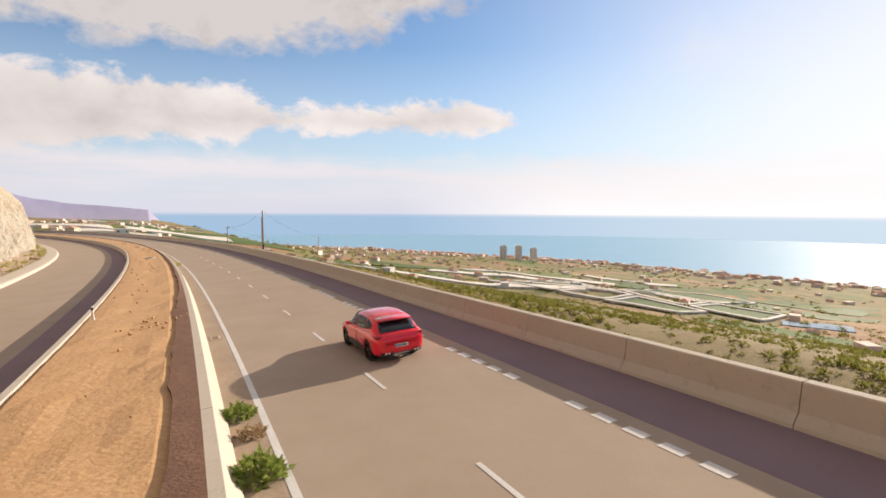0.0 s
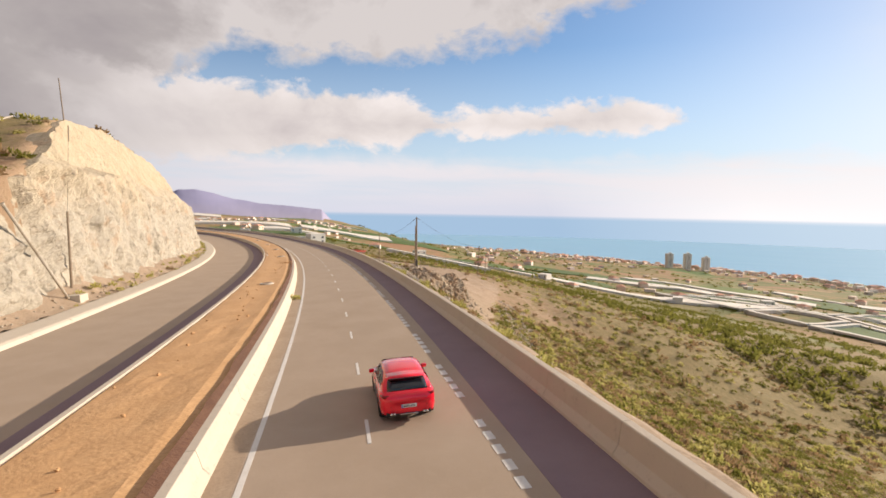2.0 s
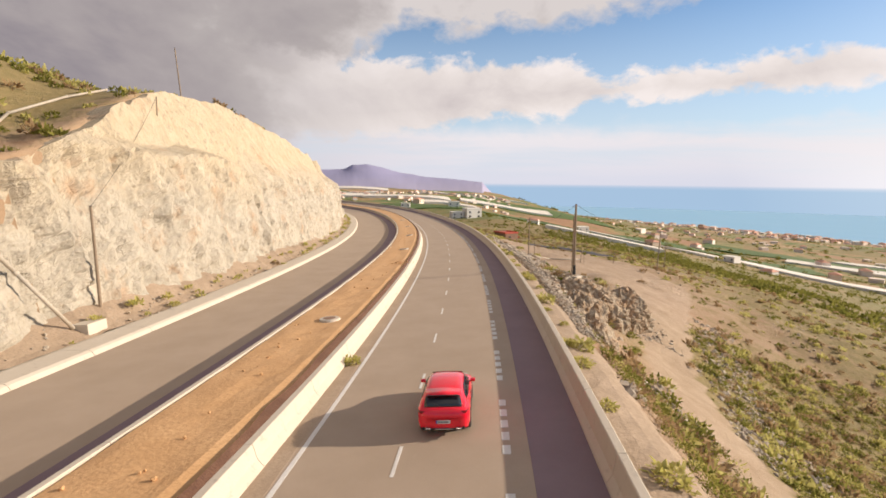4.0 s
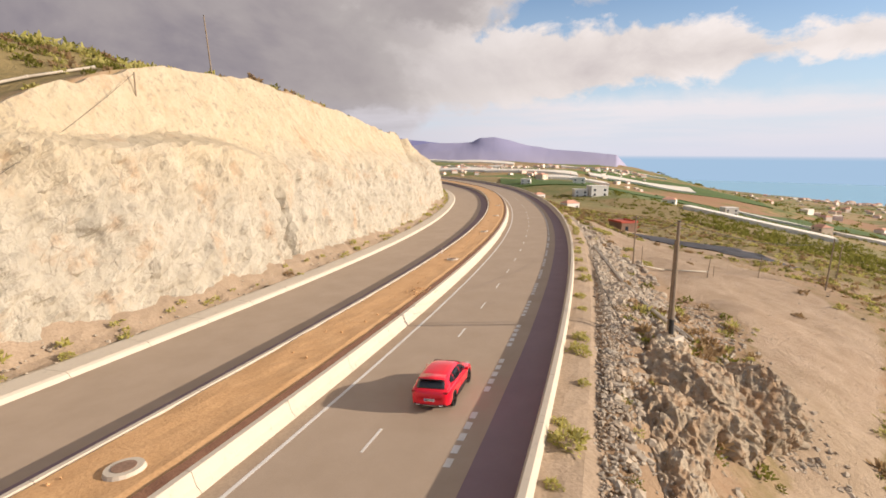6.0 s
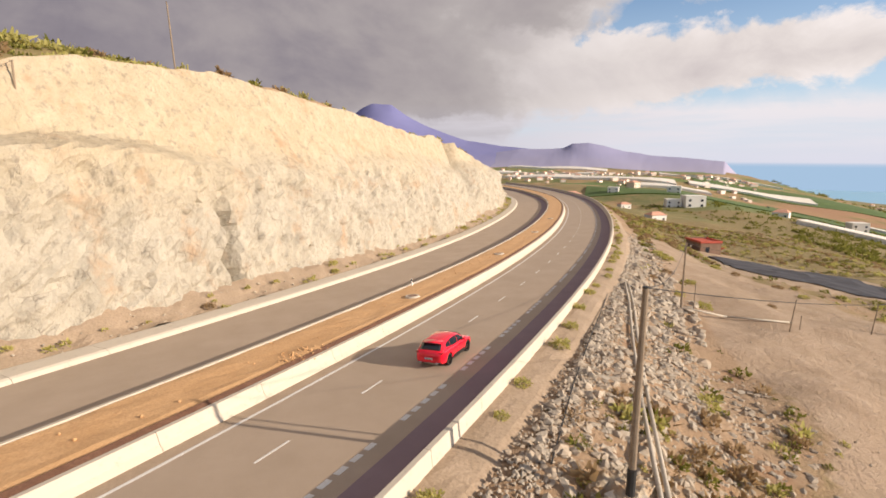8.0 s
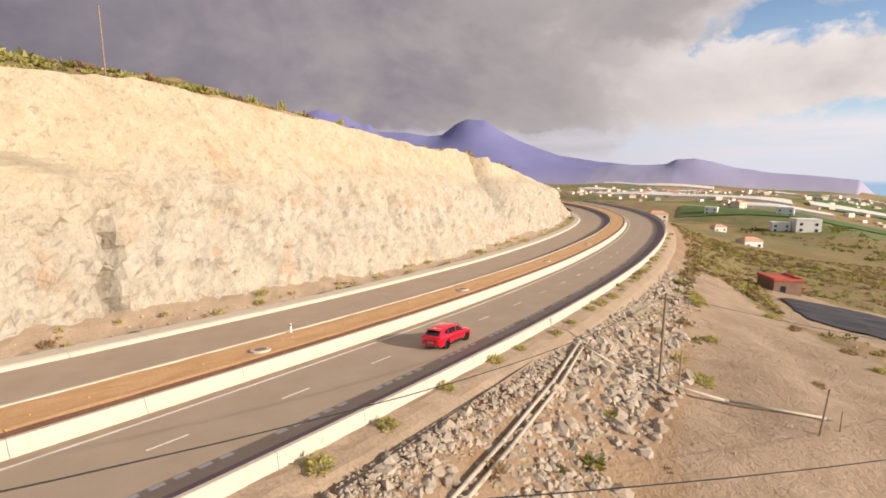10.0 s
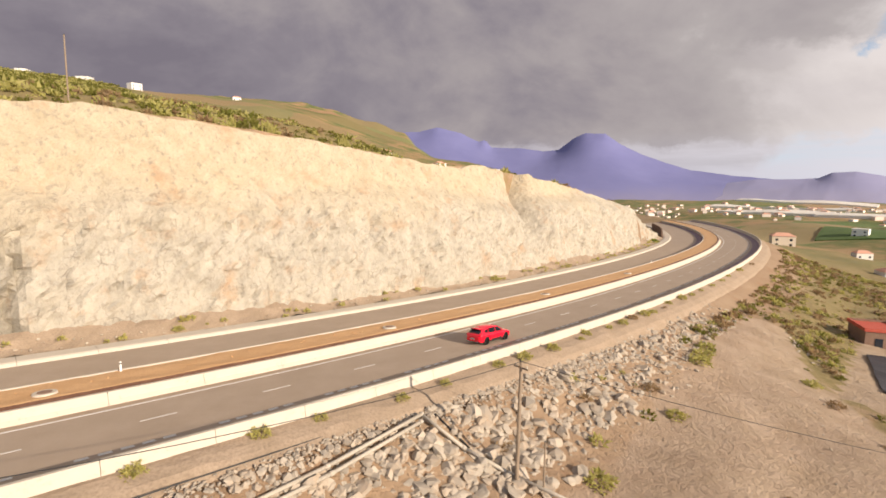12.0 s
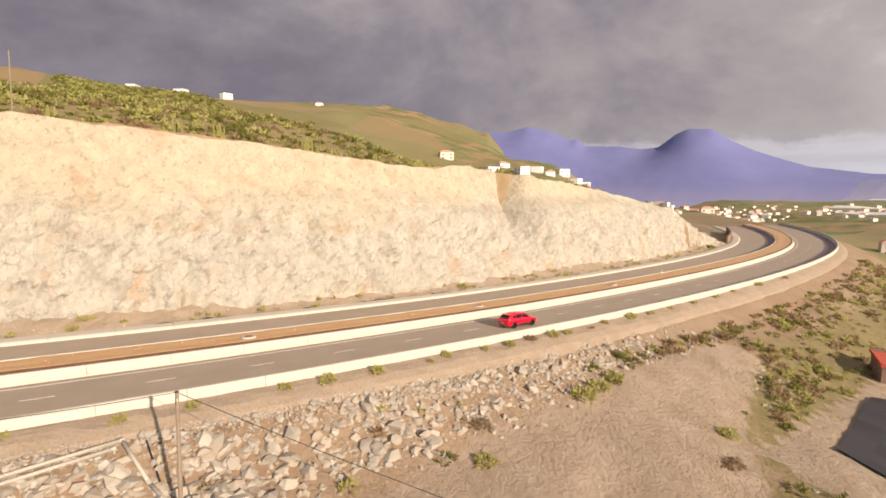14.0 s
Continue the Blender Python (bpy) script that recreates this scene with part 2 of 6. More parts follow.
def cliff_build(n, place):
    xyz = n.add("ShaderNodeSeparateXYZ", {0: place})
    tilt = n.add("ShaderNodeMapping", {"Vector": place, "Rotation": (0.25, 0.5, 0.3), "Scale": (1.0, 1.0, 0.75)}).outputs[0]
    wide, mid, fine = n.noise(place, 0.07, 5, 0.6), n.noise(tilt, 0.5, 7, 0.68), n.noise(tilt, 3.2, 6, 0.7)
    grey = n.mix(n.ramp(mid, [(0.3, (0, 0, 0)), (0.7, (1, 1, 1))]), (0.365, 0.325, 0.255), (0.53, 0.475, 0.38))
    tan = n.mix(n.ramp(mid, [(0.3, (0, 0, 0)), (0.7, (1, 1, 1))]), (0.43, 0.350, 0.232), (0.56, 0.468, 0.33))
    level = n.span(n.maths("ADD", xyz.outputs[2], n.maths("MULTIPLY", n.maths("SUBTRACT", wide, 0.5), 12.0)), 7.5, 14.5, 0.0, 1.0)
    col = n.mix(level, grey, tan)
    col = n.mix(n.ramp(n.noise(place, 0.26, 5, 0.65), [(0.55, (0, 0, 0)), (0.72, (0.8, 0.8, 0.8))]), col, (0.43, 0.28, 0.165))
    col = n.mix(n.ramp(fine, [(0.52, (0, 0, 0)), (0.72, (0.4, 0.4, 0.4))]), col, (0.28, 0.235, 0.185))
    col = n.mix(n.ramp(n.noise(tilt, 1.3, 5, 0.7), [(0.55, (0, 0, 0)), (0.66, (0.6, 0.6, 0.6))]), col, (0.24, 0.205, 0.16))
    bent = n.add("ShaderNodeVectorMath", {0: tilt, 1: n.add("ShaderNodeCombineXYZ", {0: n.maths("MULTIPLY", mid, 0.9), 1: n.maths("MULTIPLY", fine, 0.45), 2: n.maths("MULTIPLY", mid, -0.6)}).outputs[0]}, operation="ADD").outputs[0]
    crack = n.ramp(n.add("ShaderNodeTexVoronoi", {"Vector": bent, "Scale": 0.9}, feature="DISTANCE_TO_EDGE").outputs["Distance"], [(0.0, (1, 1, 1)), (0.05, (0, 0, 0))])
    crack = n.maths("MULTIPLY", crack, n.ramp(n.noise(place, 0.45, 6, 0.7), [(0.51, (0, 0, 0)), (0.65, (0.55, 0.55, 0.55))]))
    crack = n.maths("MULTIPLY", crack, n.maths("SUBTRACT", 1.0, n.maths("MULTIPLY", level, 0.7)))
    col = n.mix(crack, col, (0.13, 0.105, 0.08))
    chip = n.ramp(n.add("ShaderNodeTexVoronoi", {"Vector": bent, "Scale": 4.2}, feature="DISTANCE_TO_EDGE").outputs["Distance"], [(0.0, (1, 1, 1)), (0.07, (0, 0, 0))])
    chip = n.maths("MULTIPLY", chip, n.ramp(n.noise(place, 0.8, 5, 0.7), [(0.54, (0, 0, 0)), (0.69, (0.5, 0.5, 0.5))]))
    col = n.mix(chip, col, (0.16, 0.125, 0.09))
    mid = n.maths("SUBTRACT", mid, n.maths("MULTIPLY", crack, 0.3))
    height = n.maths("ADD", n.maths("MULTIPLY", mid, 1.8), n.maths("ADD", n.maths("MULTIPLY", fine, 0.8), n.noise(tilt, 1.3, 5, 0.7)))
    return col, height


CLIFF = material("fractured_cut_rock", cliff_build, 0.95, bump=0.7, reach=0.4)


def rock_build(a, b, c):
    def build(n, place):
        info = n.add("ShaderNodeObjectInfo").outputs["Random"]
        isle = n.add("ShaderNodeNewGeometry").outputs["Random Per Island"]
        pick = n.maths("FRACT", n.maths("ADD", info, isle))
        fine, mid = n.noise(place, 5, 6, 0.7), n.noise(place, 1.1, 4)
        col = n.mix(pick, a, b)
        col = n.mix(n.ramp(mid, [(0.42, (0, 0, 0)), (0.72, (1, 1, 1))]), col, c)
        return n.mix(n.maths("MULTIPLY", fine, 0.4), col, (0.16, 0.13, 0.10)), fine
    return build


ROCK = material("grey_tan_rock", rock_build((0.36, 0.31, 0.245), (0.55, 0.47, 0.37), (0.46, 0.35, 0.245)), 0.95, bump=0.6)
ROCK_RED = material("outcrop_rock", rock_build((0.40, 0.32, 0.225), (0.52, 0.43, 0.315), (0.42, 0.25, 0.125)), 0.95, bump=0.9)


def leafy(name, a, b):
    """Thin leaves: part of the light passes through them."""
    m = bpy.data.materials.new(name)
    m.use_nodes = True
    n = Nodes(m.node_tree)
    geo = n.add("ShaderNodeNewGeometry")
    pick = n.maths("FRACT", n.maths("ADD", n.add("ShaderNodeObjectInfo").outputs["Random"], geo.outputs["Random Per Island"]))
    col = n.mix(n.maths("MULTIPLY", n.noise(geo.outputs["Position"], 0.8, 4), 0.4), n.mix(pick, a, b), tuple(0.55 * c for c in a))
    front = n.add("ShaderNodeBsdfDiffuse", {"Color": col})
    back = n.add("ShaderNodeBsdfTranslucent", {"Color": col})
    n.add("ShaderNodeOutputMaterial", {0: n.add("ShaderNodeMixShader", {0: 0.5, 1: front.outputs[0], 2: back.outputs[0]}).outputs[0]})
    return m


LEAF_GREEN = leafy("green_shrub_leaves", (0.16, 0.17, 0.036), (0.29, 0.265, 0.07))
LEAF_YELLOW = leafy("yellow_green_shrub_leaves", (0.47, 0.44, 0.13), (0.60, 0.53, 0.22))
LEAF_FRESH = leafy("fresh_green_leaves", (0.20, 0.28, 0.055), (0.36, 0.40, 0.11))
LEAF_DRY = leafy("dry_brown_shrub_twigs", (0.33, 0.22, 0.11), (0.46, 0.33, 0.19))
WOOD = material("weathered_pole_wood", two_scale((0.25, 0.185, 0.125), (0.31, 0.235, 0.165), (0.18, 0.13, 0.085), 1.4, 22), 0.85, bump=0.2)
PIPE = material("dusty_pipe_steel", two_scale((0.44, 0.39, 0.31), (0.50, 0.44, 0.36), (0.34, 0.28, 0.21), 1.0, 10), 0.7, bump=0.1)
CABLE = material("black_cable", lambda n, p: (0.02, 0.02, 0.02), 0.6)


def plain(name, colour, rough=0.5, metal=0.0, **extra):
    def build(n, place):
        f = n.noise(place, 6.0, 4, 0.6)
        return n.mix(n.maths("MULTIPLY", f, 0.12), colour, tuple(c * 0.7 for c in colour))
    return material(name, build, rough, metal, **extra)


CAR_RED = material("glossy_red_car_paint", lambda n, p: n.mix(n.maths("MULTIPLY", n.noise(p, 5, 3), 0.08), (0.86, 0.008, 0.030), (0.76, 0.006, 0.024)), 0.25, 0.0, Coat_Weight=0.9, Coat_Roughness=0.06, Specular_IOR_Level=0.3)
CAR_GLASS = plain("dark_tinted_glass", (0.018, 0.022, 0.028), 0.06, Specular_IOR_Level=0.7)
CAR_BLACK = plain("black_plastic_trim", (0.014, 0.014, 0.015), 0.45)
TYRE = plain("black_tyre_rubber", (0.018, 0.018, 0.018), 0.85)
RIM = plain("dark_alloy_rim", (0.05, 0.048, 0.046), 0.35, 0.8)
CHROME = plain("polished_exhaust_steel", (0.62, 0.60, 0.58), 0.2, 1.0)
LAMP_RED = plain("dark_red_lamp_lens", (0.26, 0.004, 0.008), 0.12)
LAMP_CLEAR = plain("clear_lamp_lens", (0.62, 0.62, 0.60), 0.1)
PLATE = plain("white_number_plate", (0.78, 0.78, 0.76), 0.4)
PLATE_BLUE = plain("blue_plate_band", (0.03, 0.08, 0.42), 0.4)
WALL_WHITE = plain("white_rendered_wall", (0.80, 0.76, 0.69), 0.9)
WALL_MIXED = material("pale_town_walls", two_scale((0.88, 0.79, 0.70), (0.80, 0.62, 0.50), (0.84, 0.70, 0.58), 0.03, 0.02), 0.9)
WALL_CREAM = plain("cream_rendered_wall", (0.72, 0.60, 0.46), 0.9)
WALL_OCHRE = plain("ochre_rendered_wall", (0.66, 0.46, 0.31), 0.9)
ROOF_TILE = plain("terracotta_roof", (0.68, 0.36, 0.25), 0.9)
ROOF_RED = material("red_painted_roof", two_scale((0.52, 0.085, 0.05), (0.58, 0.12, 0.07), (0.42, 0.08, 0.05), 1.0, 9), 0.8, bump=0.1)
BRICKISH = material("brown_block_wall", two_scale((0.25, 0.15, 0.10), (0.30, 0.19, 0.13), (0.19, 0.11, 0.075), 1.0, 8), 0.95, bump=0.3)
WINDOW_DARK = plain("dark_window_glass", (0.03, 0.035, 0.045), 0.1)
SHEET = material("white_greenhouse_sheet", two_scale((0.80, 0.76, 0.68), (0.72, 0.67, 0.58), (0.62, 0.56, 0.47), 0.05, 0.6), 0.8, bump=0.1)
CROP = material("green_crop_rows", two_scale((0.07, 0.125, 0.022), (0.10, 0.16, 0.032), (0.045, 0.08, 0.014), 0.06, 0.5), 0.85, bump=0.6)
POND = plain("still_pond_water", (0.16, 0.26, 0.34), 0.12)
LINER = plain("black_pond_liner", (0.035, 0.030, 0.032), 0.6)


def water_build(n, place):
    long = n.add("ShaderNodeMapping", {"Vector": place, "Rotation": (0, 0, 0.8), "Scale": (0.0016, 0.009, 1.0)}).outputs[0]
    band = n.noise(long, 1.6, 5, 0.6)
    return n.mix(band, (0.22, 0.46, 0.66), (0.30, 0.53, 0.72)), n.noise(place, 0.25, 4)


SEA = material("blue_sea_water", water_build, 0.6, bump=0.15, Specular_IOR_Level=0.25)


# distance haze is painted into the base colour: blue-violet above, paler at the foot
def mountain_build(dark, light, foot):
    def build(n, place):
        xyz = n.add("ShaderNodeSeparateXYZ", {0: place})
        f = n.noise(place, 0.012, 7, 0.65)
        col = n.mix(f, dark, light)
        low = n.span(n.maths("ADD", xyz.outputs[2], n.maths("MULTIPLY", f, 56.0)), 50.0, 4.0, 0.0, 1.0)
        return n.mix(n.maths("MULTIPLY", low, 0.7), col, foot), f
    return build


MOUNTAIN = material("haze_painted_mountain", mountain_build((0.125, 0.130, 0.29), (0.185, 0.190, 0.37), (0.27, 0.25, 0.34)), 1.0, bump=0.1)
HILL = material("haze_painted_hill", mountain_build((0.25, 0.25, 0.40), (0.32, 0.31, 0.46), (0.37, 0.34, 0.42)), 1.0, bump=0.1)


# ---- plan of the road and the land ----
KNOTS = np.arange(0, 361, 40.0)
CURVE = (1.016, 0.878, 1.208, 1.351, 1.770, 1.734, 1.301, 1.668, 2.655, 3.658)
GRADE = (4.113, 2.817, 1.704, 0.637, -0.440, -1.402, -2.187, -2.879, -3.497, -4.114)
BANK = 0.0655
STATIONS = np.arange(-60, 461, 2.0)


def centre_line():
    bend = np.interp(STATIONS, KNOTS, CURVE) / 1000
    head = np.cumsum(bend) * 2.0
    head = head - head[30] + 2.0753
    cx, cy = np.cumsum(np.cos(head)) * 2.0, np.cumsum(np.sin(head)) * 2.0
    return cx - cx[30] + 11.986, cy - cy[30] - 5.065, head, np.interp(STATIONS, KNOTS, GRADE)


LINE_X, LINE_Y, LINE_H, LINE_Z = centre_line()


def road_point(s, o, dz=0.0):
    """A place at station s along the road, o to the right of its middle line, dz over the banked surface."""
    h = np.interp(s, STATIONS, LINE_H)
    return Vector((np.interp(s, STATIONS, LINE_X) + o * math.sin(h), np.interp(s, STATIONS, LINE_Y) - o * math.cos(h),
                   np.interp(s, STATIONS, LINE_Z) + BANK * o + dz))


def road_pose(s, o, dz=0.0):
    """x along the road, y to its left, z up."""
    h = float(np.interp(s, STATIONS, LINE_H))
    ahead = (road_point(s + 1, o) - road_point(s - 1, o)).normalized()
    side = Vector((-math.sin(h), math.cos(h), -BANK)).normalized()
    m = Matrix((ahead, side, ahead.cross(side))).transposed().to_4x4()
    m.translation = road_point(s, o, dz)
    return m


def stations_of(x, y):
    """Station and offset of many places."""
    x, y = np.asarray(x, float).ravel(), np.asarray(y, float).ravel()
    s, o = np.empty_like(x), np.empty_like(x)
    for a in range(0, len(x), 4000):
        px, py = x[a:a + 4000, None], y[a:a + 4000, None]
        i = np.argmin((LINE_X[None] - px) ** 2 + (LINE_Y[None] - py) ** 2, axis=1)
        dx, dy = px[:, 0] - LINE_X[i], py[:, 0] - LINE_Y[i]
        s[a:a + 4000] = STATIONS[i] + dx * np.cos(LINE_H[i]) + dy * np.sin(LINE_H[i])
        o[a:a + 4000] = dx * np.sin(LINE_H[i]) - dy * np.cos(LINE_H[i])
    return s, o


def lattice(x, y, seed=0):
    """Smooth value noise in -1..1."""
    xi, yi = np.floor(x), np.floor(y)
    fx, fy = x - xi, y - yi
    fx, fy = fx * fx * (3 - 2 * fx), fy * fy * (3 - 2 * fy)

    def corner(a, b):
        v = np.sin(a * 127.1 + b * 311.7 + seed * 74.7) * 43758.5453
        return (v - np.floor(v)) * 2 - 1
    return (corner(xi, yi) * (1 - fx) + corner(xi + 1, yi) * fx) * (1 - fy) + (corner(xi, yi + 1) * (1 - fx) + corner(xi + 1, yi + 1) * fx) * fy


def rough(x, y, size, octaves=4, seed=0):
    total, amp = 0.0, 1.0
    for k in range(octaves):
        total = total + amp * lattice(x / size + 17.3 * k, y / size - 9.1 * k, seed + k)
        size, amp = size / 2.1, amp * 0.5
    return total


# height of the land on the seaward side, over the road's middle
SEA_S = np.array((-40, 60, 92, 106, 120, 140, 165, 200, 240, 320.0))
SEA_O = np.array((7.3, 10, 13, 18, 26, 40, 70, 120.0))
SEA_DZ = np.array((
    (0.5, 0.1, -1.5, -4, -7, -13, -24, -40), (0.5, -0.6, -4, -8, -12, -17, -27, -42), (0.6, -0.1, -3.5, -6.5, -11, -17, -27, -42),
    (0.6, 0.3, -2.2, -5.5, -10, -17, -26, -40), (0.7, 0.4, -0.1, -3.2, -6.5, -14, -22, -36), (0.7, 0.1, -1.5, -3.6, -4, -8, -16, -28),
    (0.7, -0.3, -2.2, -3.5, -3.9, -6, -14, -26), (0.7, -0.7, -1.6, -2.6, -5, -7, -12, -24), (0.5, -1, -2.5, -4, -7, -9, -13, -22),
    (0.5, -0.8, -2, -4, -7, -10, -14, -22)))
SEA_LEVEL = -210.0


def seaward(s, o):
    rows = np.array([np.interp(s, SEA_S, SEA_DZ[:, k]) for k in range(len(SEA_O))])
    k = np.clip(np.searchsorted(SEA_O, o) - 1, 0, len(SEA_O) - 2)
    f = np.clip((o - SEA_O[k]) / (SEA_O[k + 1] - SEA_O[k]), 0, 1)
    j = np.arange(len(o))
    return rows[k, j] * (1 - f) + rows[k + 1, j] * f


def smooth(v, a, b):
    t = np.clip((v - a) / (b - a), 0, 1)
    return t * t * (3 - 2 * t)


CREST_S = (60, 88, 98, 106, 114, 122, 130, 145, 155, 167, 186, 202, 214, 232, 257, 275, 295, 315, 335, 345)
CREST_H = (9.0, 11.5, 14.0, 16.8, 19.8, 22.6, 24.4, 25.2, 25.2, 24.6, 23.2, 21.5, 22.2, 21.6, 19.6, 17.5, 14.0, 8.5, 3, 0.6)


def cliff_offset(s, h):
    """How far left of the road the cut face stands at the height h."""
    bench = np.interp(s, (60, 108, 128, 150, 190, 240), (0.8, 1.4, 3.8, 2.4, 1.6, 3.4))
    wave = 0.9 * np.sin(s / 11.0) + 0.5 * np.sin(s / 4.3)
    soft = np.interp(s, (120, 170), (0.7, 2.4))
    return -25.6 - 0.25 * h - bench * smooth(h + wave, 14.8 - soft, 14.8 + soft) - 0.25 * np.maximum(0, h - 15.4)


def land(x, y):
    """Height of the ground at many places."""
    shape = np.shape(x)
    x, y = np.asarray(x, float).ravel(), np.asarray(y, float).ravel()
    s, o = stations_of(x, y)
    zr = np.interp(s, STATIONS, LINE_Z)
    u, v = 0.72 * x + 0.69 * y, -0.69 * x + 0.72 * y
    coast = 1960
    u = u + np.maximum(0, v - 1300) * 0.33
    fall = np.interp(u, (-3000, -600, 0, 100, 250, 450, 1000), (30, -12, -12, -16, -46, -84, -140))
    slope = np.where(u < 1000, fall, -140 - 68 * np.clip((u - 1000) / (coast - 1000), 0, 1.3))
    # the plain climbs towards the far hills
    slope = slope + (-7 - slope) * smooth(v, 500, 1350) * smooth(560 - u, 0, 420)
    slope = slope + 6 * rough(x, y, 170, 3, 5) * smooth(np.hypot(x + 80, y - 120), 250, 700) * smooth(coast - u, 0, 200)
    right = zr + seaward(s, o)
    right = right + 0.35 * rough(x, y, 5, 4, 2) * smooth(o, 9, 14) + 1.2 * rough(x, y, 26, 3, 8) * smooth(o, 28, 60)
    right = right * (1 - smooth(o, 70, 170)) + slope * smooth(o, 70, 170)
    # inland hill over the cut
    w = -0.574 * (x + 100) - 0.819 * (y - 90)
    hill = 24 + np.where(w > 0, 200 * np.tanh(w * 0.16 / 200), 0.4 * w)
    hill = hill + (1.0 * rough(x, y, 22, 4, 3) + 9 * rough(x, y, 190, 3, 9) * smooth(w, 60, 400)) * smooth(-o, 40, 60)
    plain_z = -5.5 - 16 * smooth(np.hypot(x + 220, y - 230), 80, 900) + 2.0 * rough(x, y, 120, 3, 4) * smooth(-o, 60, 300)
    crest = np.interp(s, CREST_S, CREST_H)
    near = zr + BANK * o + crest
    hill = np.minimum(hill, near + 0.17 * np.maximum(0, -o - 35) + 120 * (1 - smooth(s, 150, 230)))
    # a long slope climbs from the crest to the upper hillside
    ex, ey = x + 41, y - 152
    turn, reach = np.degrees(np.arctan2(-ex, ey)) % 360, np.hypot(ex, ey)
    brow = np.interp(turn, (63, 70, 77, 84, 90, 96, 102, 108, 121, 137, 150, 180), (-8, 8, 19, 31, 38, 46, 60, 72, 76, 84, 84, 60))
    upper = near + (brow - near) * np.clip((reach - 110) / 300, 0, 1) + 1.4 * rough(x, y, 30, 3, 13)
    ridge = np.interp(turn, (63, 84, 88, 92, 96, 99, 103, 108, 121, 137, 180), (-12, -5, 25, 95, 112, 124, 136, 134, 128, 140, 90))
    upper = upper + (ridge - brow) * np.clip((reach - 420) / 380, 0, 1) + 5 * rough(x, y, 90, 3, 23) * smooth(reach, 420, 600)
    hill = np.where((turn > 63) & (turn < 180), np.maximum(hill, upper), hill)
    left = np.maximum(hill, plain_z)
    back = smooth(-o, np.interp(s, (90, 112), (29, 40)), np.interp(s, (90, 112, 240), (50, 60, 90)))
    left = near * (1 - back) + left * back
    under = zr + BANK * o - 1.2
    # behind the cut face the sheet starts below it and climbs to the crest
    edge = -cliff_offset(s, crest)
    z = np.where(o > 0, right, np.where(-o < edge + 0.4, under, left))
    shelf = smooth(o, 6.6, 9.2)
    z = np.where((o > 0) & (o < 9.2), under * (1 - shelf) + (right - 0.12) * shelf, z)
    past = smooth(s, 345, 420) * (o < 0)
    past = past * (1 - smooth(-o, 40, 110))
    z = np.where(o < -24, z * (1 - past) + past * plain_z, z)
    return z.reshape(shape)


def on_land(x, y, sink=0.0):
    return Vector((x, y, float(land(np.array([x]), np.array([y]))[0]) - sink))


TRACK_LINE = ((64, 22), (80, 19.5), (94, 18.5), (104, 20), (114, 22.8), (124, 26), (136, 30), (150, 31), (168, 29), (186, 24), (200, 19), (212, 17))


def off_track(s, o):
    c = np.interp(s, [p[0] for p in TRACK_LINE], [p[1] for p in TRACK_LINE])
    w = np.interp(s, (60, 112, 135, 150, 180, 200, 215), (2.4, 2.9, 6, 13, 11, 5, 2.5))
    basin = (s > 196) & (s < 233) & (o > 26) & (o < 63)
    return np.where(basin, 0.0, 1.0) * np.where((s > 60) & (s < 216), smooth(np.abs(o - c), w * 0.75, w * 1.15), 1.0)


# ---- building helpers ----
def finish(name, verts, faces, mat, smooth_faces=False):
    me = bpy.data.meshes.new(name)
    me.from_pydata([tuple(v) for v in verts], [], faces)
    me.materials.append(mat)
    if smooth_faces:
        me.polygons.foreach_set("use_smooth", [True] * len(me.polygons))
    me.update()
    return me


def part(name, bm, mat, parent=None, label="", smooth_faces=False):
    me = bpy.data.meshes.new(name)
    bm.normal_update()
    bm.to_mesh(me)
    bm.free()
    me.materials.append(mat)
    if smooth_faces:
        me.polygons.foreach_set("use_smooth", [True] * len(me.polygons))
    ob = new(name, me)
    if parent is not None:
        ob.parent = parent
    return tagged(ob, label)


def joined(bm, other, m=None):
    """Adds another bmesh to bm."""
    me = bpy.data.meshes.new("tmp")
    if m is not None:
        other.transform(m)
    other.to_mesh(me)
    other.free()
    bm.from_mesh(me)
    bpy.data.meshes.remove(me)
    return bm


def box(x, y, z, m=None, bevel=0.0):
    bm = bmesh.new()
    bmesh.ops.create_cube(bm, size=1.0, matrix=Matrix.Diagonal((x, y, z, 1)))
    if bevel:
        bmesh.ops.bevel(bm, geom=list(bm.edges), offset=bevel, segments=2, affect="EDGES", profile=0.6)
    if m is not None:
        bm.transform(m)
    return bm


def rod(r0, r1, length, sides=10, m=None, cap=True):
    """A tapered rod from the origin up z."""
    bm = bmesh.new()
    bmesh.ops.create_cone(bm, cap_ends=cap, segments=sides, radius1=r0, radius2=r1, depth=length, matrix=Matrix.Translation((0, 0, length / 2)))
    if m is not None:
        bm.transform(m)
    return bm


def tube(points, r, sides=6):
    """One bent tube along the points."""
    points = [Vector(p) for p in points]
    bm = bmesh.new()
    loops = []
    for i, p in enumerate(points):
        way = (points[min(i + 1, len(points) - 1)] - points[max(i - 1, 0)]).normalized()
        q = way.to_track_quat("Z", "Y")
        loops.append([bm.verts.new(p + q @ Vector((r * math.cos(2 * math.pi * k / sides), r * math.sin(2 * math.pi * k / sides), 0))) for k in range(sides)])
    for a, b in zip(loops, loops[1:]):
        for k in range(sides):
            bm.faces.new((a[k], a[(k + 1) % sides], b[(k + 1) % sides], b[k]))
    bm.faces.new(list(reversed(loops[0])))
    bm.faces.new(loops[-1])
    return bm


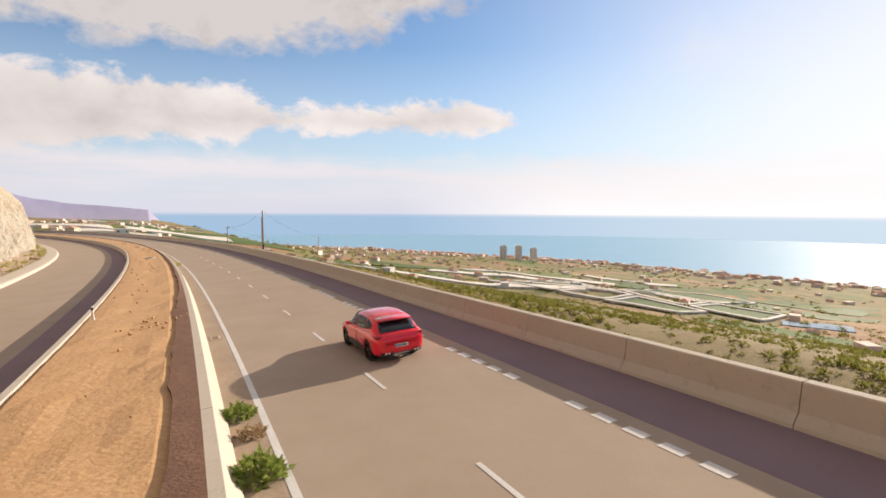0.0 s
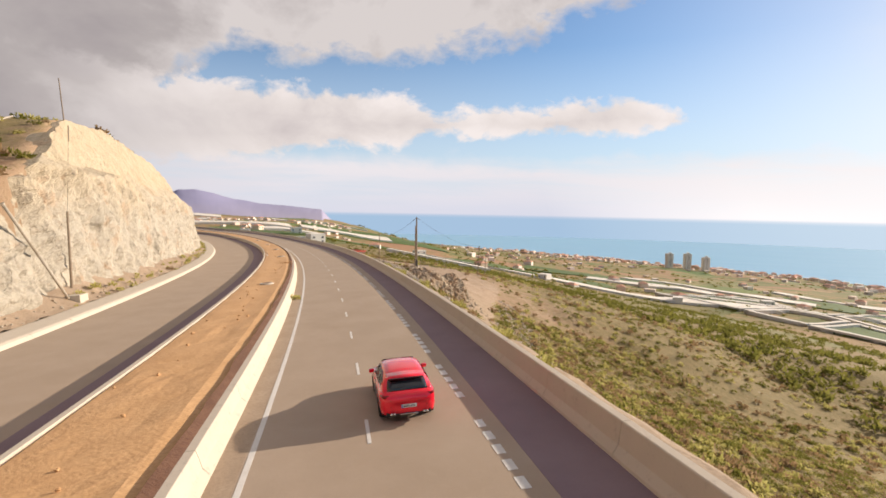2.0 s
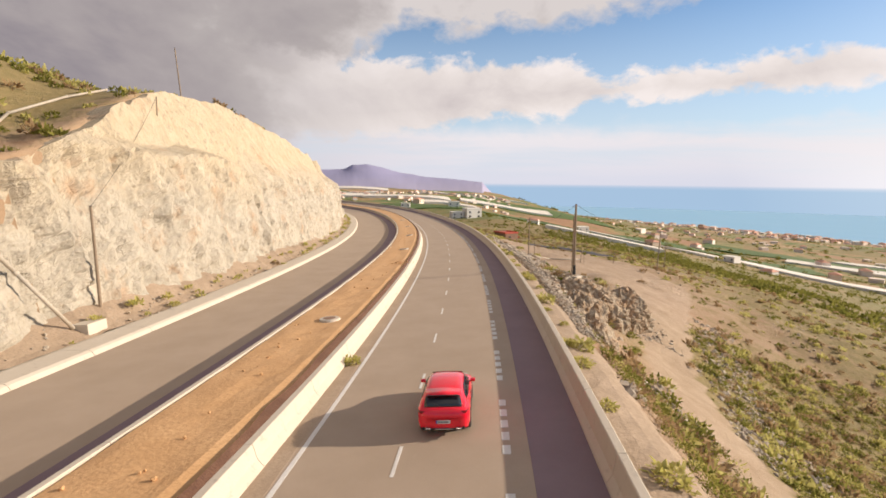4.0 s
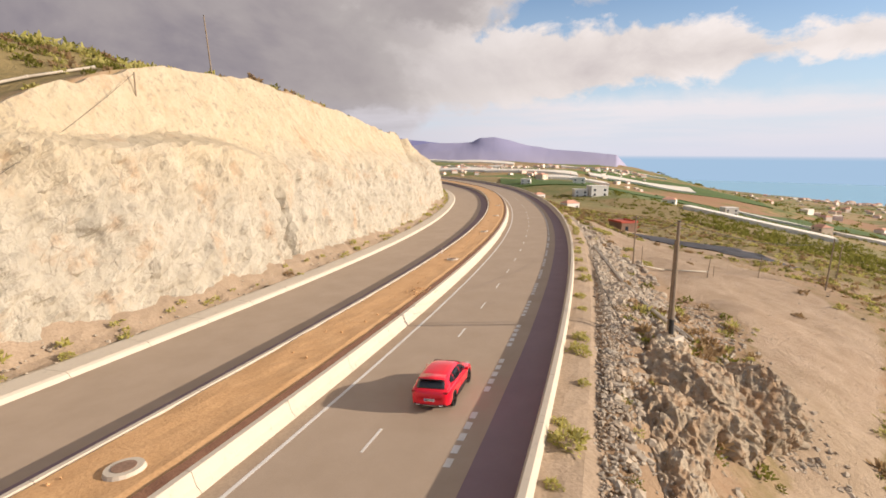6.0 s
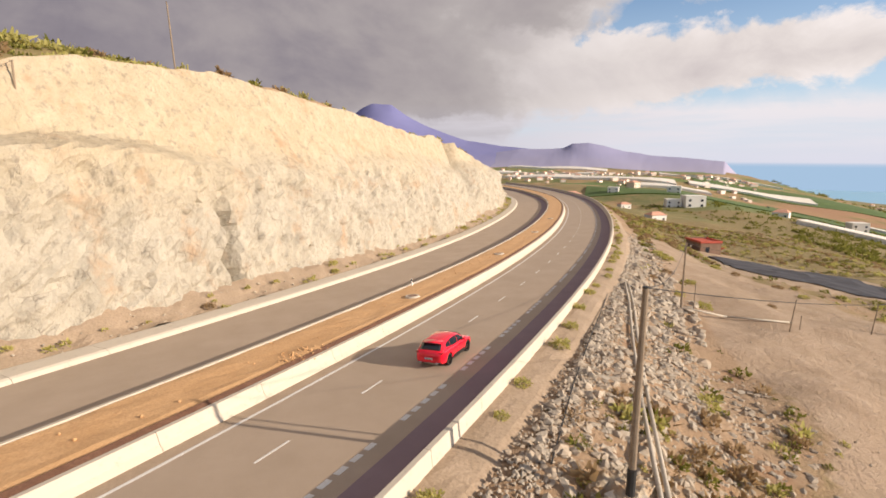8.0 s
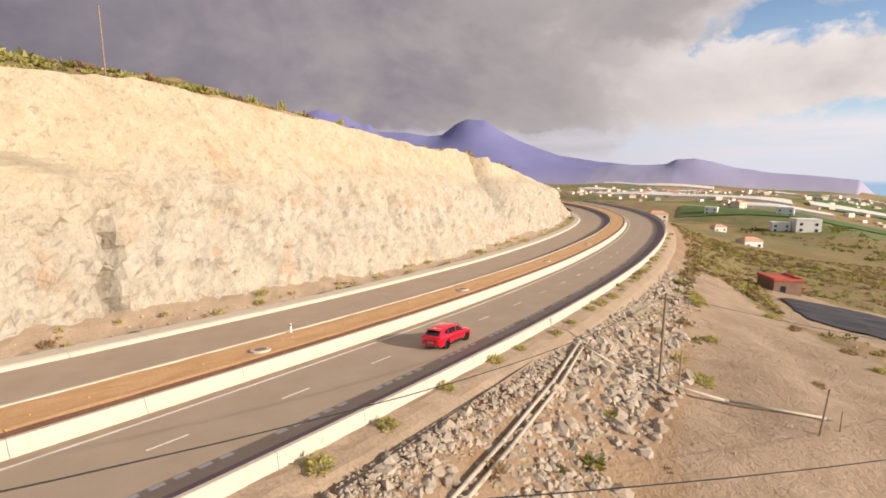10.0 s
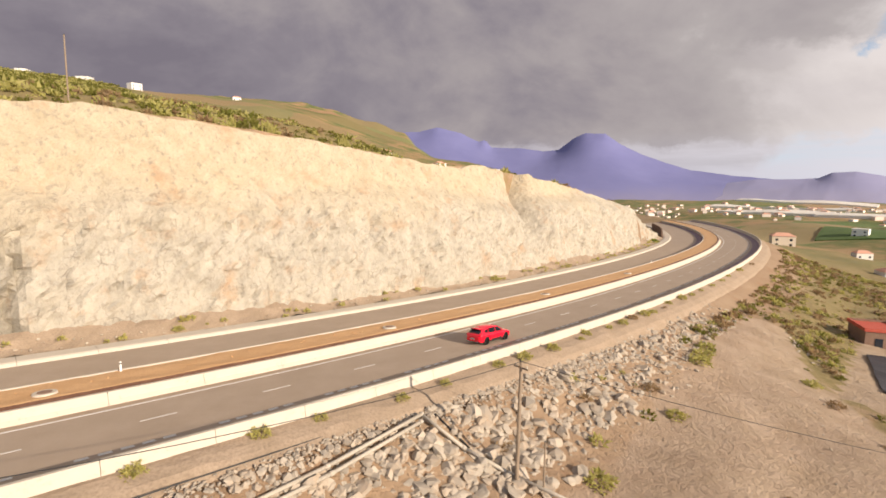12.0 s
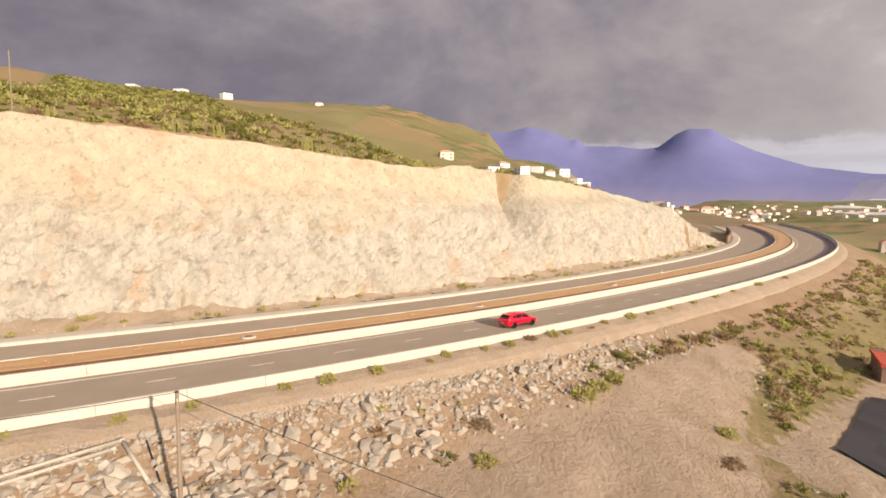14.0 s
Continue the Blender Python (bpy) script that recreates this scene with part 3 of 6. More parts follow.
def rod_between(a, b, r, sides=8, r1=None):
    a, b = Vector(a), Vector(b)
    m = Matrix.Translation(a) @ (b - a).to_track_quat("Z", "Y").to_matrix().to_4x4()
    return rod(r, r if r1 is None else r1, (b - a).length, sides, m)


def empty(name, m, label, category, group=""):
    ob = new(name)
    ob.empty_display_size = 0.2
    ob.matrix_basis = m
    return tagged(ob, label, category, group)


def swept(name, s0, s1, step, section, mat, closed=True, wobble=None, parent=None):
    """A cross-section of (offset, height) swept along the road. closed: a solid with end caps."""
    n = max(1, int(round((s1 - s0) / step)))
    verts, faces, k = [], [], len(section)
    for i in range(n + 1):
        s = s0 + (s1 - s0) * i / n
        for j, (o, dz) in enumerate(section):
            if wobble:
                o, dz = wobble(s, o, dz, j)
            verts.append(road_point(s, o, dz))
    for i in range(n):
        for j in range(k if closed else k - 1):
            a, b = i * k + j, i * k + (j + 1) % k
            faces.append((a, b, b + k, a + k))
    if closed:
        faces += [tuple(range(k - 1, -1, -1)), tuple(range(n * k, n * k + k))]
    ob = new(name, finish(name, verts, faces, mat))
    if parent is not None:
        ob.parent = parent
    return ob


# ---- ground, sea, mountains ----
def graded(a, b, step, far):
    core = np.arange(a, b + step / 2, step)
    out, d, g = [], step, 0.0
    while g < far:
        d *= 1.11
        g += d
        out.append(g)
    out = np.array(out)
    return np.concatenate([a - out[::-1], core, b + out])


def make_ground():
    gx, gy = graded(-225, 60, 1.5, 3200), graded(-20, 265, 1.5, 3200)
    xx, yy = np.meshgrid(gx, gy)
    zz = land(xx, yy)
    nx, ny = len(gx), len(gy)
    co = np.stack([xx.ravel(), yy.ravel(), zz.ravel()], 1)
    me = bpy.data.meshes.new("ground")
    i, j = np.meshgrid(np.arange(nx - 1), np.arange(ny - 1))
    a = (j * nx + i).ravel()
    quads = np.stack([a, a + 1, a + nx + 1, a + nx], 1)
    me.vertices.add(len(co))
    me.vertices.foreach_set("co", co.ravel())
    me.loops.add(quads.size)
    me.loops.foreach_set("vertex_index", quads.ravel())
    me.polygons.add(len(quads))
    me.polygons.foreach_set("loop_start", np.arange(0, quads.size, 4))
    me.polygons.foreach_set("use_smooth", [True] * len(quads))
    me.update(calc_edges=True)
    me.materials.append(GROUND)
    s, o = stations_of(co[:, 0], co[:, 1])
    bare = (1 - off_track(s, o)) * (o > 0)
    lush = np.where(o > 0, np.interp(s, (100, 130, 190, 215), (0.95, 0.35, 0.35, 0.75)) * smooth(o, 12, 24) + 0.5 * smooth(o, 50, 90), smooth(-o, 30, 50) * 0.95)
    for key, value in (("bare", bare), ("lush", lush)):
        me.attributes.new(key, "FLOAT", "POINT").data.foreach_set("value", value.astype(np.float32))
    tagged(new("ground", me), "dry tan and olive hillside falling towards the coast", "ground", kind="structure")


def make_sea():
    verts, faces, n = [], [], 48
    rings = (300, 900, 1800, 3000, 4900)
    for r in rings:
        for k in range(n):
            a = 2 * math.pi * k / n
            verts.append((r * math.cos(a), r * math.sin(a), SEA_LEVEL))
    for q in range(len(rings) - 1):
        for k in range(n):
            b = (k + 1) % n
            faces.append((q * n + k, (q + 1) * n + k, (q + 1) * n + b, q * n + b))
    tagged(new("water", finish("water", verts, faces, SEA, True)), "pale blue hazy sea under a bright sky", "sea", kind="structure")


def bearing(az, dist):
    """A place from the middle of the camera's way; az is degrees to the left of +y."""
    return -25 - math.sin(radians(az)) * dist, 80 + math.cos(radians(az)) * dist


def make_mountain(name, label, dist, skyline, depth, seed, base=-60, mat=MOUNTAIN):
    """skyline: rows of (degrees left of +y, degrees of elevation)."""
    az0, az1 = skyline[0][0], skyline[-1][0]
    n, rows = 260, 22
    verts, faces = [], []
    for j in range(rows + 1):
        f = j / rows
        for i in range(n + 1):
            az = az0 + (az1 - az0) * i / n
            spread = [np.interp(-az - q * 13 * (1 - f), [-p[0] for p in skyline], [p[1] for p in skyline]) for q in (-1, -0.6, -0.3, 0, 0.3, 0.6, 1)]
            el = float(np.mean(spread)) * (0.85 + 0.15 * f)
            top = max(1.0, 14 + math.tan(radians(el)) * dist - base)
            d = dist + depth * (f - 1)
            x, y = bearing(az, d)
            rise = f ** 1.55
            big = dist / 4300
            ridge = float(rough(np.array([x * 0.8]), np.array([y * 0.8]), 420 * big, 4, seed)[0]) * 70 * big * f * (1 - f) * 2
            crumb = float(rough(np.array([x]), np.array([y]), 70 * big, 3, seed + 4)[0]) * 3 * f * big
            taper = min(1.0, abs(az - az1) / 8.0)
            verts.append((x, y, base - 130 * (1 - taper) + top * rise * taper + (ridge * rise * (1 - f) + crumb * (1 - 0.45 * f)) * min(1.0, top / (150 * big))))
    k = n + 1
    for j in range(rows):
        for i in range(n):
            a = j * k + i
            faces.append((a, a + 1, a + 1 + k, a + k))
    tagged(new(name, finish(name, verts, faces, mat, True)), label, "mountain", kind="structure")


make_ground()
make_sea()
make_mountain("mountain_1", "flat-topped mountain and jagged ridge, haze painted in as blue", 1500,
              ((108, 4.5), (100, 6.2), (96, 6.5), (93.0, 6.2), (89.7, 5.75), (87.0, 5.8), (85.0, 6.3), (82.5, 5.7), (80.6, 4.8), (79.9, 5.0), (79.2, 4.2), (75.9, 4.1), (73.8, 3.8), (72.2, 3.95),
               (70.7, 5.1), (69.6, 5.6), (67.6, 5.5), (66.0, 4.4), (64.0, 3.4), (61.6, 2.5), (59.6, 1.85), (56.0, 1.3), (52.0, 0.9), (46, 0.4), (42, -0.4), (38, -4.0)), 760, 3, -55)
make_mountain("mountain_2", "low cone-shaped hill near the coast, pale haze painted in", 1400,
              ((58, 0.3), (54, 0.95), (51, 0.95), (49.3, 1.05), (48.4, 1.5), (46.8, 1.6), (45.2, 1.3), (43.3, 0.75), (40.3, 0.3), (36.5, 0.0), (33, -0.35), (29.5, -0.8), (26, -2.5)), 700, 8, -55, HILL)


# ---- carriageways, median, barriers ----
def make_roads():
    S0, S1 = -50, 455

    def seam(first):
        def shift(s, o, dz, j):
            return (o + float(np.interp(s, (20, 60, 115), (0.05, 0.12, 0.42))) if j in first else o), dz
        return shift
    tagged(swept("road_1", S0, S1, 3, ((-4.40, 0.0), (-3.62, 0.0), (4.20, 0.0), (4.20, -0.5), (-4.40, -0.5)), ASPHALT, wobble=seam((2, 3))), "worn grey-brown asphalt carriageway with dashed lanes", "road", kind="structure")
    tagged(swept("road_2", S0, S1, 3, ((4.204, 0.004), (6.6, 0.004), (6.6, -0.5), (4.204, -0.5)), ASPHALT_NEW, wobble=seam((0, 3))), "fresh dark asphalt shoulder strip beside the carriageway", "road", kind="structure")
    tagged(swept("road_3", S0, S1, 3, ((-21.3, 0.0), (-12.15, 0.0), (-12.15, -0.5), (-21.3, -0.5)), ASPHALT), "unmarked grey-brown asphalt carriageway below the cliff", "road", kind="structure")
    tagged(swept("road_4", S0, S1, 3, ((-12.146, 0.004), (-10.0, 0.004), (-10.0, -0.5), (-12.146, -0.5)), ASPHALT_NEW), "fresh dark asphalt strip along the median kerb", "road", kind="structure")

    def dusty(s, o, dz, j):
        return (o + 0.16 * float(lattice(np.array([s / 3.1]), np.array([0.5]), 4)[0]) if j == 1 else o), dz
    tagged(swept("shoulder", S0, S1, 1.5, ((-4.42, 0.006), (-3.68, 0.006), (-3.68, -0.02), (-4.42, -0.02)), DUST, wobble=dusty), "dusty brown strip at the foot of the barrier", "road shoulder", kind="structure")

    def lumpy(s, o, dz, j):
        return o, dz + (0.035 * float(rough(np.array([s]), np.array([o * 1.6]), 1.3, 3, 6)[0]) if 0 < j < 9 else 0.0)
    soil = [(-9.85, 0.80)] + [(-9.6 + 0.52 * k, 0.93 + 0.02 * math.sin(k)) for k in range(8)] + [(-5.12, 0.80), (-5.12, 0.1), (-9.85, 0.1)]
    tagged(swept("median", S0, S1, 0.9, soil, MEDIAN, wobble=lumpy), "raised median filled with bare orange-brown soil", "median", kind="structure")

    # dark brown strip over the median's edge, narrowing between stations 34 and 52
    def ragged(s, o, dz, j):
        if j == 0:
            o = -5.2 + (o + 5.2) * float(np.interp(s, (34, 52), (1.0, 0.25)))
            o -= float(np.interp(s, (34, 52), (0.28, 0.12))) * max(-0.2, float(rough(np.array([s]), np.array([2.0]), 3.4, 4, 12)[0]))
        return o, dz
    tagged(swept("trench", S0, S1, 0.7, ((-5.74, 0.99), (-5.06, 0.828), (-5.06, 0.0), (-5.74, 0.0)), SOIL_DARK, wobble=ragged), "dark brown soil strip laid over the median behind the barrier", "soil", kind="structure")
    # edge line
    tagged(swept("edge_line", S0, S1, 2, ((-3.60, 0.008), (-3.42, 0.008), (-3.42, -0.01), (-3.60, -0.01)), PAINT), "solid white painted edge line", "road marking", kind="structure")


def make_dashes():
    for name, label, length, width, places in (
            ("lane_line", "white dashed line between the lanes", 2.0, 0.12, [(16.35 + 7.5 * k, 0.0) for k in range(-8, 58)]),
            ("shoulder_line", "white short-dashed line beside the dark shoulder", 0.62, 0.28, [(77.05 + 6.94 * k + 1.0 * j, 3.65) for k in range(-16, 54) for j in range(5)])):
        home = empty(name, Matrix(), label, "road marking")
        home["kind"] = "structure"
        me = None
        for s, o in places:
            if me is None:
                bm = box(length, width, 0.016)
                me = bpy.data.meshes.new("dash")
                bm.to_mesh(me)
                bm.free()
                me.materials.append(PAINT)
            ob = new("dash", me)
            ob.parent = home
            ob.matrix_basis = road_pose(s, o, 0.002)


def make_barriers():
    right = ((6.42, -0.1), (6.46, 0.10), (6.62, 0.34), (6.70, 0.97), (6.73, 1.0), (6.97, 1.0), (7.0, 0.97), (7.08, 0.3), (7.2, -0.6), (6.42, -0.6))
    left = ((-5.10, -0.4), (-5.10, 0.80), (-5.07, 0.83), (-4.80, 0.83), (-4.77, 0.80), (-4.62, 0.30), (-4.42, 0.08), (-4.40, -0.1), (-4.40, -0.4))
    kerb = ((-10.06, -0.3), (-10.06, 0.93), (-10.03, 0.96), (-9.80, 0.96), (-9.77, 0.93), (-9.72, 0.0), (-9.72, -0.3))
    for label, section, piece, start in (("long seaward concrete barrier cast in sections beside the dark shoulder", right, 5.0, 14.85),
                                         ("sloped cream concrete barrier holding back the median soil", left, 6.0, 16.0), ("narrow concrete kerb wall on the far side of the median", kerb, 8.0, 12.0)):
        home = empty("concrete_barrier", Matrix(), label, "barrier")
        first = int((start + 50) // piece)
        for k in range(-first, int((455 - start) / piece)):
            s = start + k * piece
            swept("section", s + 0.012, s + piece - 0.012, 2.5, section, CONCRETE, parent=home)
    gutter = ((-24.0, 0.30), (-23.4, 0.42), (-21.55, 0.36), (-21.32, 0.25), (-21.14, 0.0), (-21.14, -0.5), (-24.0, -0.5))
    home = empty("concrete_gutter", Matrix(), "pale concrete gutter apron at the foot of the cliff", "gutter")
    for k in range(-12, 66):
        swept("slab", 60 + k * 6 + 0.015, 66 + k * 6 - 0.015, 3.0, gutter, CONCRETE, parent=home)

    def berm(s, o, dz, j):
        return o, dz + 0.22 * float(rough(np.array([s]), np.array([o]), 2.3, 4, 21)[0])
    tagged(swept("berm", 40, 352, 1.0, [(-23.9, 0.28), (-24.5, 0.45), (-25.2, 0.75), (-26.0, 1.25), (-27.2, 1.9)], VERGE, closed=False, wobble=berm), "stony soil heaped at the foot of the cliff", "soil bank", kind="structure")

    tagged(swept("retaining_wall", 356, 412, 2.0, [(-24.75, -0.6), (-24.75, 2.9), (-24.3, 2.9), (-24.1, -0.6)], BRICKISH), "dark brown retaining wall past the end of the cliff", "wall", kind="structure")

    def bank(s, o, dz, j):
        return o, dz + (0.10 * float(rough(np.array([s]), np.array([o]), 1.8, 4, 31)[0]) if j else 0.0) - (0.065 * (o - 7.0)) - (0.5 * float(smooth(np.array([s]), 185, 240)[0]) * (o - 7.0) / 2.0)
    tagged(swept("verge", -48, 452, 1.2, [(7.0, 0.28), (7.5, 0.25), (8.0, 0.18), (8.6, 0.02), (9.3, -0.35), (10.1, -1.1)], VERGE, closed=False, wobble=bank), "tan dirt verge outside the barrier", "verge", kind="structure")


make_roads()
make_dashes()
make_barriers()


# ---- the cut rock face ----
def make_cliff():
    ss = np.arange(62, 345, 0.65)
    rows = 46
    verts, faces = [], []
    S, V = np.meshgrid(ss, np.linspace(0, 1, rows + 1))
    crest = np.interp(S, CREST_S, CREST_H) + 0.5 * rough(S, S * 0 + 3.0, 7, 4, 41)
    hgt = V * np.maximum(crest, 0.4)
    off = cliff_offset(S, hgt)
    # fractured relief: slanted ribs, blocks, and a few deep clefts
    amp = smooth(hgt, 0.0, 2.0) * (0.35 + 0.65 * smooth(15.0 - hgt, 0, 2))
    rib = rough(S * 1.0 + 0.55 * hgt, hgt * 0.35, 4.2, 5, 51)
    blocks = np.round(rough(S + 0.3 * hgt, hgt * 0.8 - 0.4 * S, 2.3, 3, 57) * 2.2) / 2.2
    cleft = -2.1 * np.exp(-((S - 137.6 - 0.10 * hgt - 0.5 * np.sin(hgt * 1.1)) / 0.7) ** 2) * smooth(13 - hgt, 0, 5)
    gully = -5.5 * np.exp(-((S - 228.0 - 0.3 * (hgt - 12)) / 2.6) ** 2) * smooth(hgt, 4, 13)
    spur = 1.6 * np.exp(-((S - 235.5) / 3.5) ** 2) * smooth(hgt, 3, 10)
    off = off + amp * ((0.5 + 0.5 * smooth(118 - S, 0, 20)) * rib + 0.34 * blocks + 0.3 * rough(S * 1.3 - 0.8 * hgt, hgt, 1.1, 3, 77)) + cleft + gully + spur + 1.2 * rough(S, hgt, 24, 2, 61) * amp
    zz = hgt + 0.25 * amp * rough(S, hgt, 1.7, 3, 71)
    h = np.interp(S, STATIONS, LINE_H)
    X = np.interp(S, STATIONS, LINE_X) + off * np.sin(h)
    Y = np.interp(S, STATIONS, LINE_Y) - off * np.cos(h)
    Z = np.interp(S, STATIONS, LINE_Z) + BANK * off + zz
    k = len(ss)
    verts = np.stack([X.ravel(), Y.ravel(), Z.ravel()], 1).tolist()
    # the top leans back onto the hillside
    bx, by = X[-1] - np.sin(h[-1]) * 5.0, Y[-1] + np.cos(h[-1]) * 5.0
    bz = land(bx, by) - 0.4
    verts += np.stack([bx, by, bz], 1).tolist()
    for j in range(rows + 1):
        for i in range(k - 1):
            a = j * k + i
            faces.append((a, a + 1, a + 1 + k, a + k))
    tagged(new("cliff", finish("cliff", verts, faces, CLIFF)), "sunlit grey and tan road-cut rock face with a bench", "cliff", kind="structure")


make_cliff()


# ---- the car ----
def loft(rings, close_ends=True):
    """Mirrored loft: each ring is (x, [(y, z), ...]) from the middle below round the left side to the middle on top."""
    bm = bmesh.new()
    grid = []
    for x, ring in rings:
        left = [bm.verts.new((x, y, z)) for y, z in ring]
        right = [bm.verts.new((x, -y, z)) if y > 1e-4 else None for y, z in ring]
        grid.append(left + [v for v in reversed(right) if v is not None])
    n = len(grid[0])
    for a, b in zip(grid, grid[1:]):
        for i in range(n):
            j = (i + 1) % n
            bm.faces.new((a[i], a[j], b[j], b[i]))
    if close_ends:
        bm.faces.new(list(reversed(grid[0])))
        bm.faces.new(grid[-1])
    bmesh.ops.recalc_face_normals(bm, faces=bm.faces)
    return bm


# length stations of the car: nose is +x; deck height, half width at the waist
def car_ring(x, low, half, waist, top, crown):
    return (x, [(0, low), (half * 0.80, low), (half * 0.95, low + 0.07), (half, low + 0.26), (half * 1.0, waist - 0.17), (half * 0.985, waist - 0.06), (half * 0.94, waist), (half * 0.80, top), (half * 0.42, top + crown * 0.7), (0, top + crown)])


def make_car():
    car = empty("car", Matrix(), "glossy red sport utility car driving away on the motorway", "car")
    rings = [car_ring(-2.36, 0.50, 0.60, 0.80, 0.84, 0.01), car_ring(-2.31, 0.36, 0.78, 0.92, 0.97, 0.015), car_ring(-2.22, 0.28, 0.88, 1.00, 1.05, 0.02), car_ring(-2.02, 0.25, 0.945, 1.03, 1.08, 0.02),
             car_ring(-1.75, 0.23, 0.965, 1.03, 1.06, 0.02), car_ring(-1.2, 0.23, 0.965, 1.02, 1.04, 0.02), car_ring(-0.6, 0.22, 0.945, 1.00, 1.02, 0.02), car_ring(0.0, 0.22, 0.94, 0.99, 1.01, 0.02),
             car_ring(0.6, 0.22, 0.945, 0.98, 1.02, 0.04), car_ring(1.0, 0.23, 0.955, 0.96, 1.01, 0.05), car_ring(1.45, 0.23, 0.965, 0.93, 0.96, 0.06), car_ring(1.85, 0.23, 0.945, 0.86, 0.885, 0.06),
             car_ring(2.12, 0.25, 0.87, 0.78, 0.80, 0.05), car_ring(2.28, 0.28, 0.74, 0.68, 0.71, 0.03), car_ring(2.34, 0.34, 0.60, 0.58, 0.61, 0.02)]
    hull = loft(rings)
    body = part("body", hull, CAR_RED, car, smooth_faces=True)
    cut = bmesh.new()
    for x in (-1.40, 1.41):
        for y in (-0.92, 0.92):
            bmesh.ops.create_cone(cut, cap_ends=True, segments=32, radius1=0.415, radius2=0.415, depth=0.56, matrix=Matrix.Translation((x, y, 0.37)) @ Matrix.Rotation(math.pi / 2, 4, "X"))
    cutter = part("cutter", cut, CAR_BLACK)
    mod = body.modifiers.new("arches", "BOOLEAN")
    mod.operation, mod.object, mod.solver = "DIFFERENCE", cutter, "EXACT"
    bev = body.modifiers.new("soft", "BEVEL")
    bev.width, bev.segments, bev.limit_method, bev.angle_limit = 0.018, 2, "ANGLE", radians(38)
    bpy.context.view_layer.update()
    solid = bpy.data.meshes.new_from_object(body.evaluated_get(bpy.context.evaluated_depsgraph_get()))
    body.modifiers.clear()
    body.data = solid
    while len(solid.materials) > 1:
        solid.materials.pop(index=1)
    solid.polygons.foreach_set("material_index", [0] * len(solid.polygons))
    solid.polygons.foreach_set("use_smooth", [True] * len(solid.polygons))
    bpy.data.objects.remove(cutter)

    # cabin: glass house with a red roof shell, pillars and panes set into it
    def cab(x, foot, half, top, roof):
        return (x, [(0, foot), (half, foot), (half - 0.02, foot + 0.10), (half - 0.085, (foot + top) / 2 + 0.03), (roof + 0.035, top - 0.07), (roof, top - 0.02), (roof * 0.72, top + 0.015), (0, top + 0.035)])
    stations = [(-2.13, 0.98, 0.80, 1.08, 0.66), (-1.98, 0.98, 0.86, 1.22, 0.64), (-1.80, 0.98, 0.885, 1.38, 0.63), (-1.60, 0.98, 0.895, 1.50, 0.63), (-1.20, 0.97, 0.90, 1.555, 0.64), (-0.6, 0.96, 0.90, 1.59, 0.645),
                (0.0, 0.95, 0.90, 1.575, 0.64), (0.40, 0.95, 0.89, 1.50, 0.62), (0.75, 0.94, 0.87, 1.34, 0.62), (1.08, 0.93, 0.84, 1.14, 0.64), (1.30, 0.92, 0.80, 0.99, 0.66)]
    part("cabin", loft([cab(*s) for s in stations]), CAR_RED, car, "red roof and window pillars", smooth_faces=True)

    def side_y(z, x):
        foot, half, top, roof = [np.interp(x, [s[0] for s in stations], [s[k] for s in stations]) for k in (1, 2, 3, 4)]
        return float(np.interp(z, (foot, foot + 0.10, (foot + top) / 2 + 0.03, top - 0.07), (half, half - 0.02, half - 0.085, roof + 0.035)))

    def pane(name, low, high, mat, label=""):
        """A side pane between a lower and an upper row of (x, z), laid onto the cabin's flank."""
        for sign in (1, -1):
            bm = bmesh.new()
            grid = []
            for r in np.linspace(0, 1, 7):
                row = []
                for (x0, z0), (x1, z1) in zip(low, high):
                    x, z = x0 + (x1 - x0) * r, z0 + (z1 - z0) * r
                    row.append(bm.verts.new((x, sign * (side_y(z, x) + 0.016), z)))
                grid.append(row)
            for p, q in zip(grid, grid[1:]):
                for i in range(len(p) - 1):
                    bm.faces.new((p[i], p[i + 1], q[i + 1], q[i]) if sign < 0 else (q[i], q[i + 1], p[i + 1], p[i]))
            bmesh.ops.solidify(bm, geom=list(bm.faces), thickness=0.02)
            part(name, bm, mat, car, label, smooth_faces=True)

    def between(a, b, n=6):
        return [(a[0] + (b[0] - a[0]) * k / n, a[1] + (b[1] - a[1]) * k / n) for k in range(n + 1)]
    pane("front_window", between((0.98, 1.035), (-0.06, 1.055)), between((0.42, 1.385), (-0.03, 1.475)), CAR_GLASS, "dark tinted front side window")
    pane("rear_window", between((-0.13, 1.06), (-1.06, 1.09)), between((-0.10, 1.48), (-1.00, 1.47)), CAR_GLASS, "dark tinted rear side window")
    pane("quarter_window", between((-1.12, 1.10), (-1.66, 1.19)), between((-1.07, 1.465), (-1.60, 1.32)), CAR_GLASS, "small dark quarter window")

    def screen(name, rows, mat, label):
        """A pane across the car, rows of (x, z, half width)."""
        bm = bmesh.new()
        grid = []
        for x, z, half in rows:
            grid.append([bm.verts.new((x - 0.03 * (f * f) * (1 if x > 0 else -1), half * f, z - 0.012 * f * f)) for f in np.linspace(-1, 1, 9)])
        for a, b in zip(grid, grid[1:]):
            for i in range(8):
                bm.faces.new((a[i], a[i + 1], b[i + 1], b[i]))
        bmesh.ops.recalc_face_normals(bm, faces=bm.faces)
        bmesh.ops.solidify(bm, geom=list(bm.faces), thickness=0.02)
        part(name, bm, mat, car, label, smooth_faces=True)
    screen("rear_screen", ((-2.165, 1.09, 0.68), (-2.05, 1.20, 0.685), (-1.93, 1.31, 0.66), (-1.80, 1.42, 0.61)), CAR_GLASS, "dark tinted tailgate window")
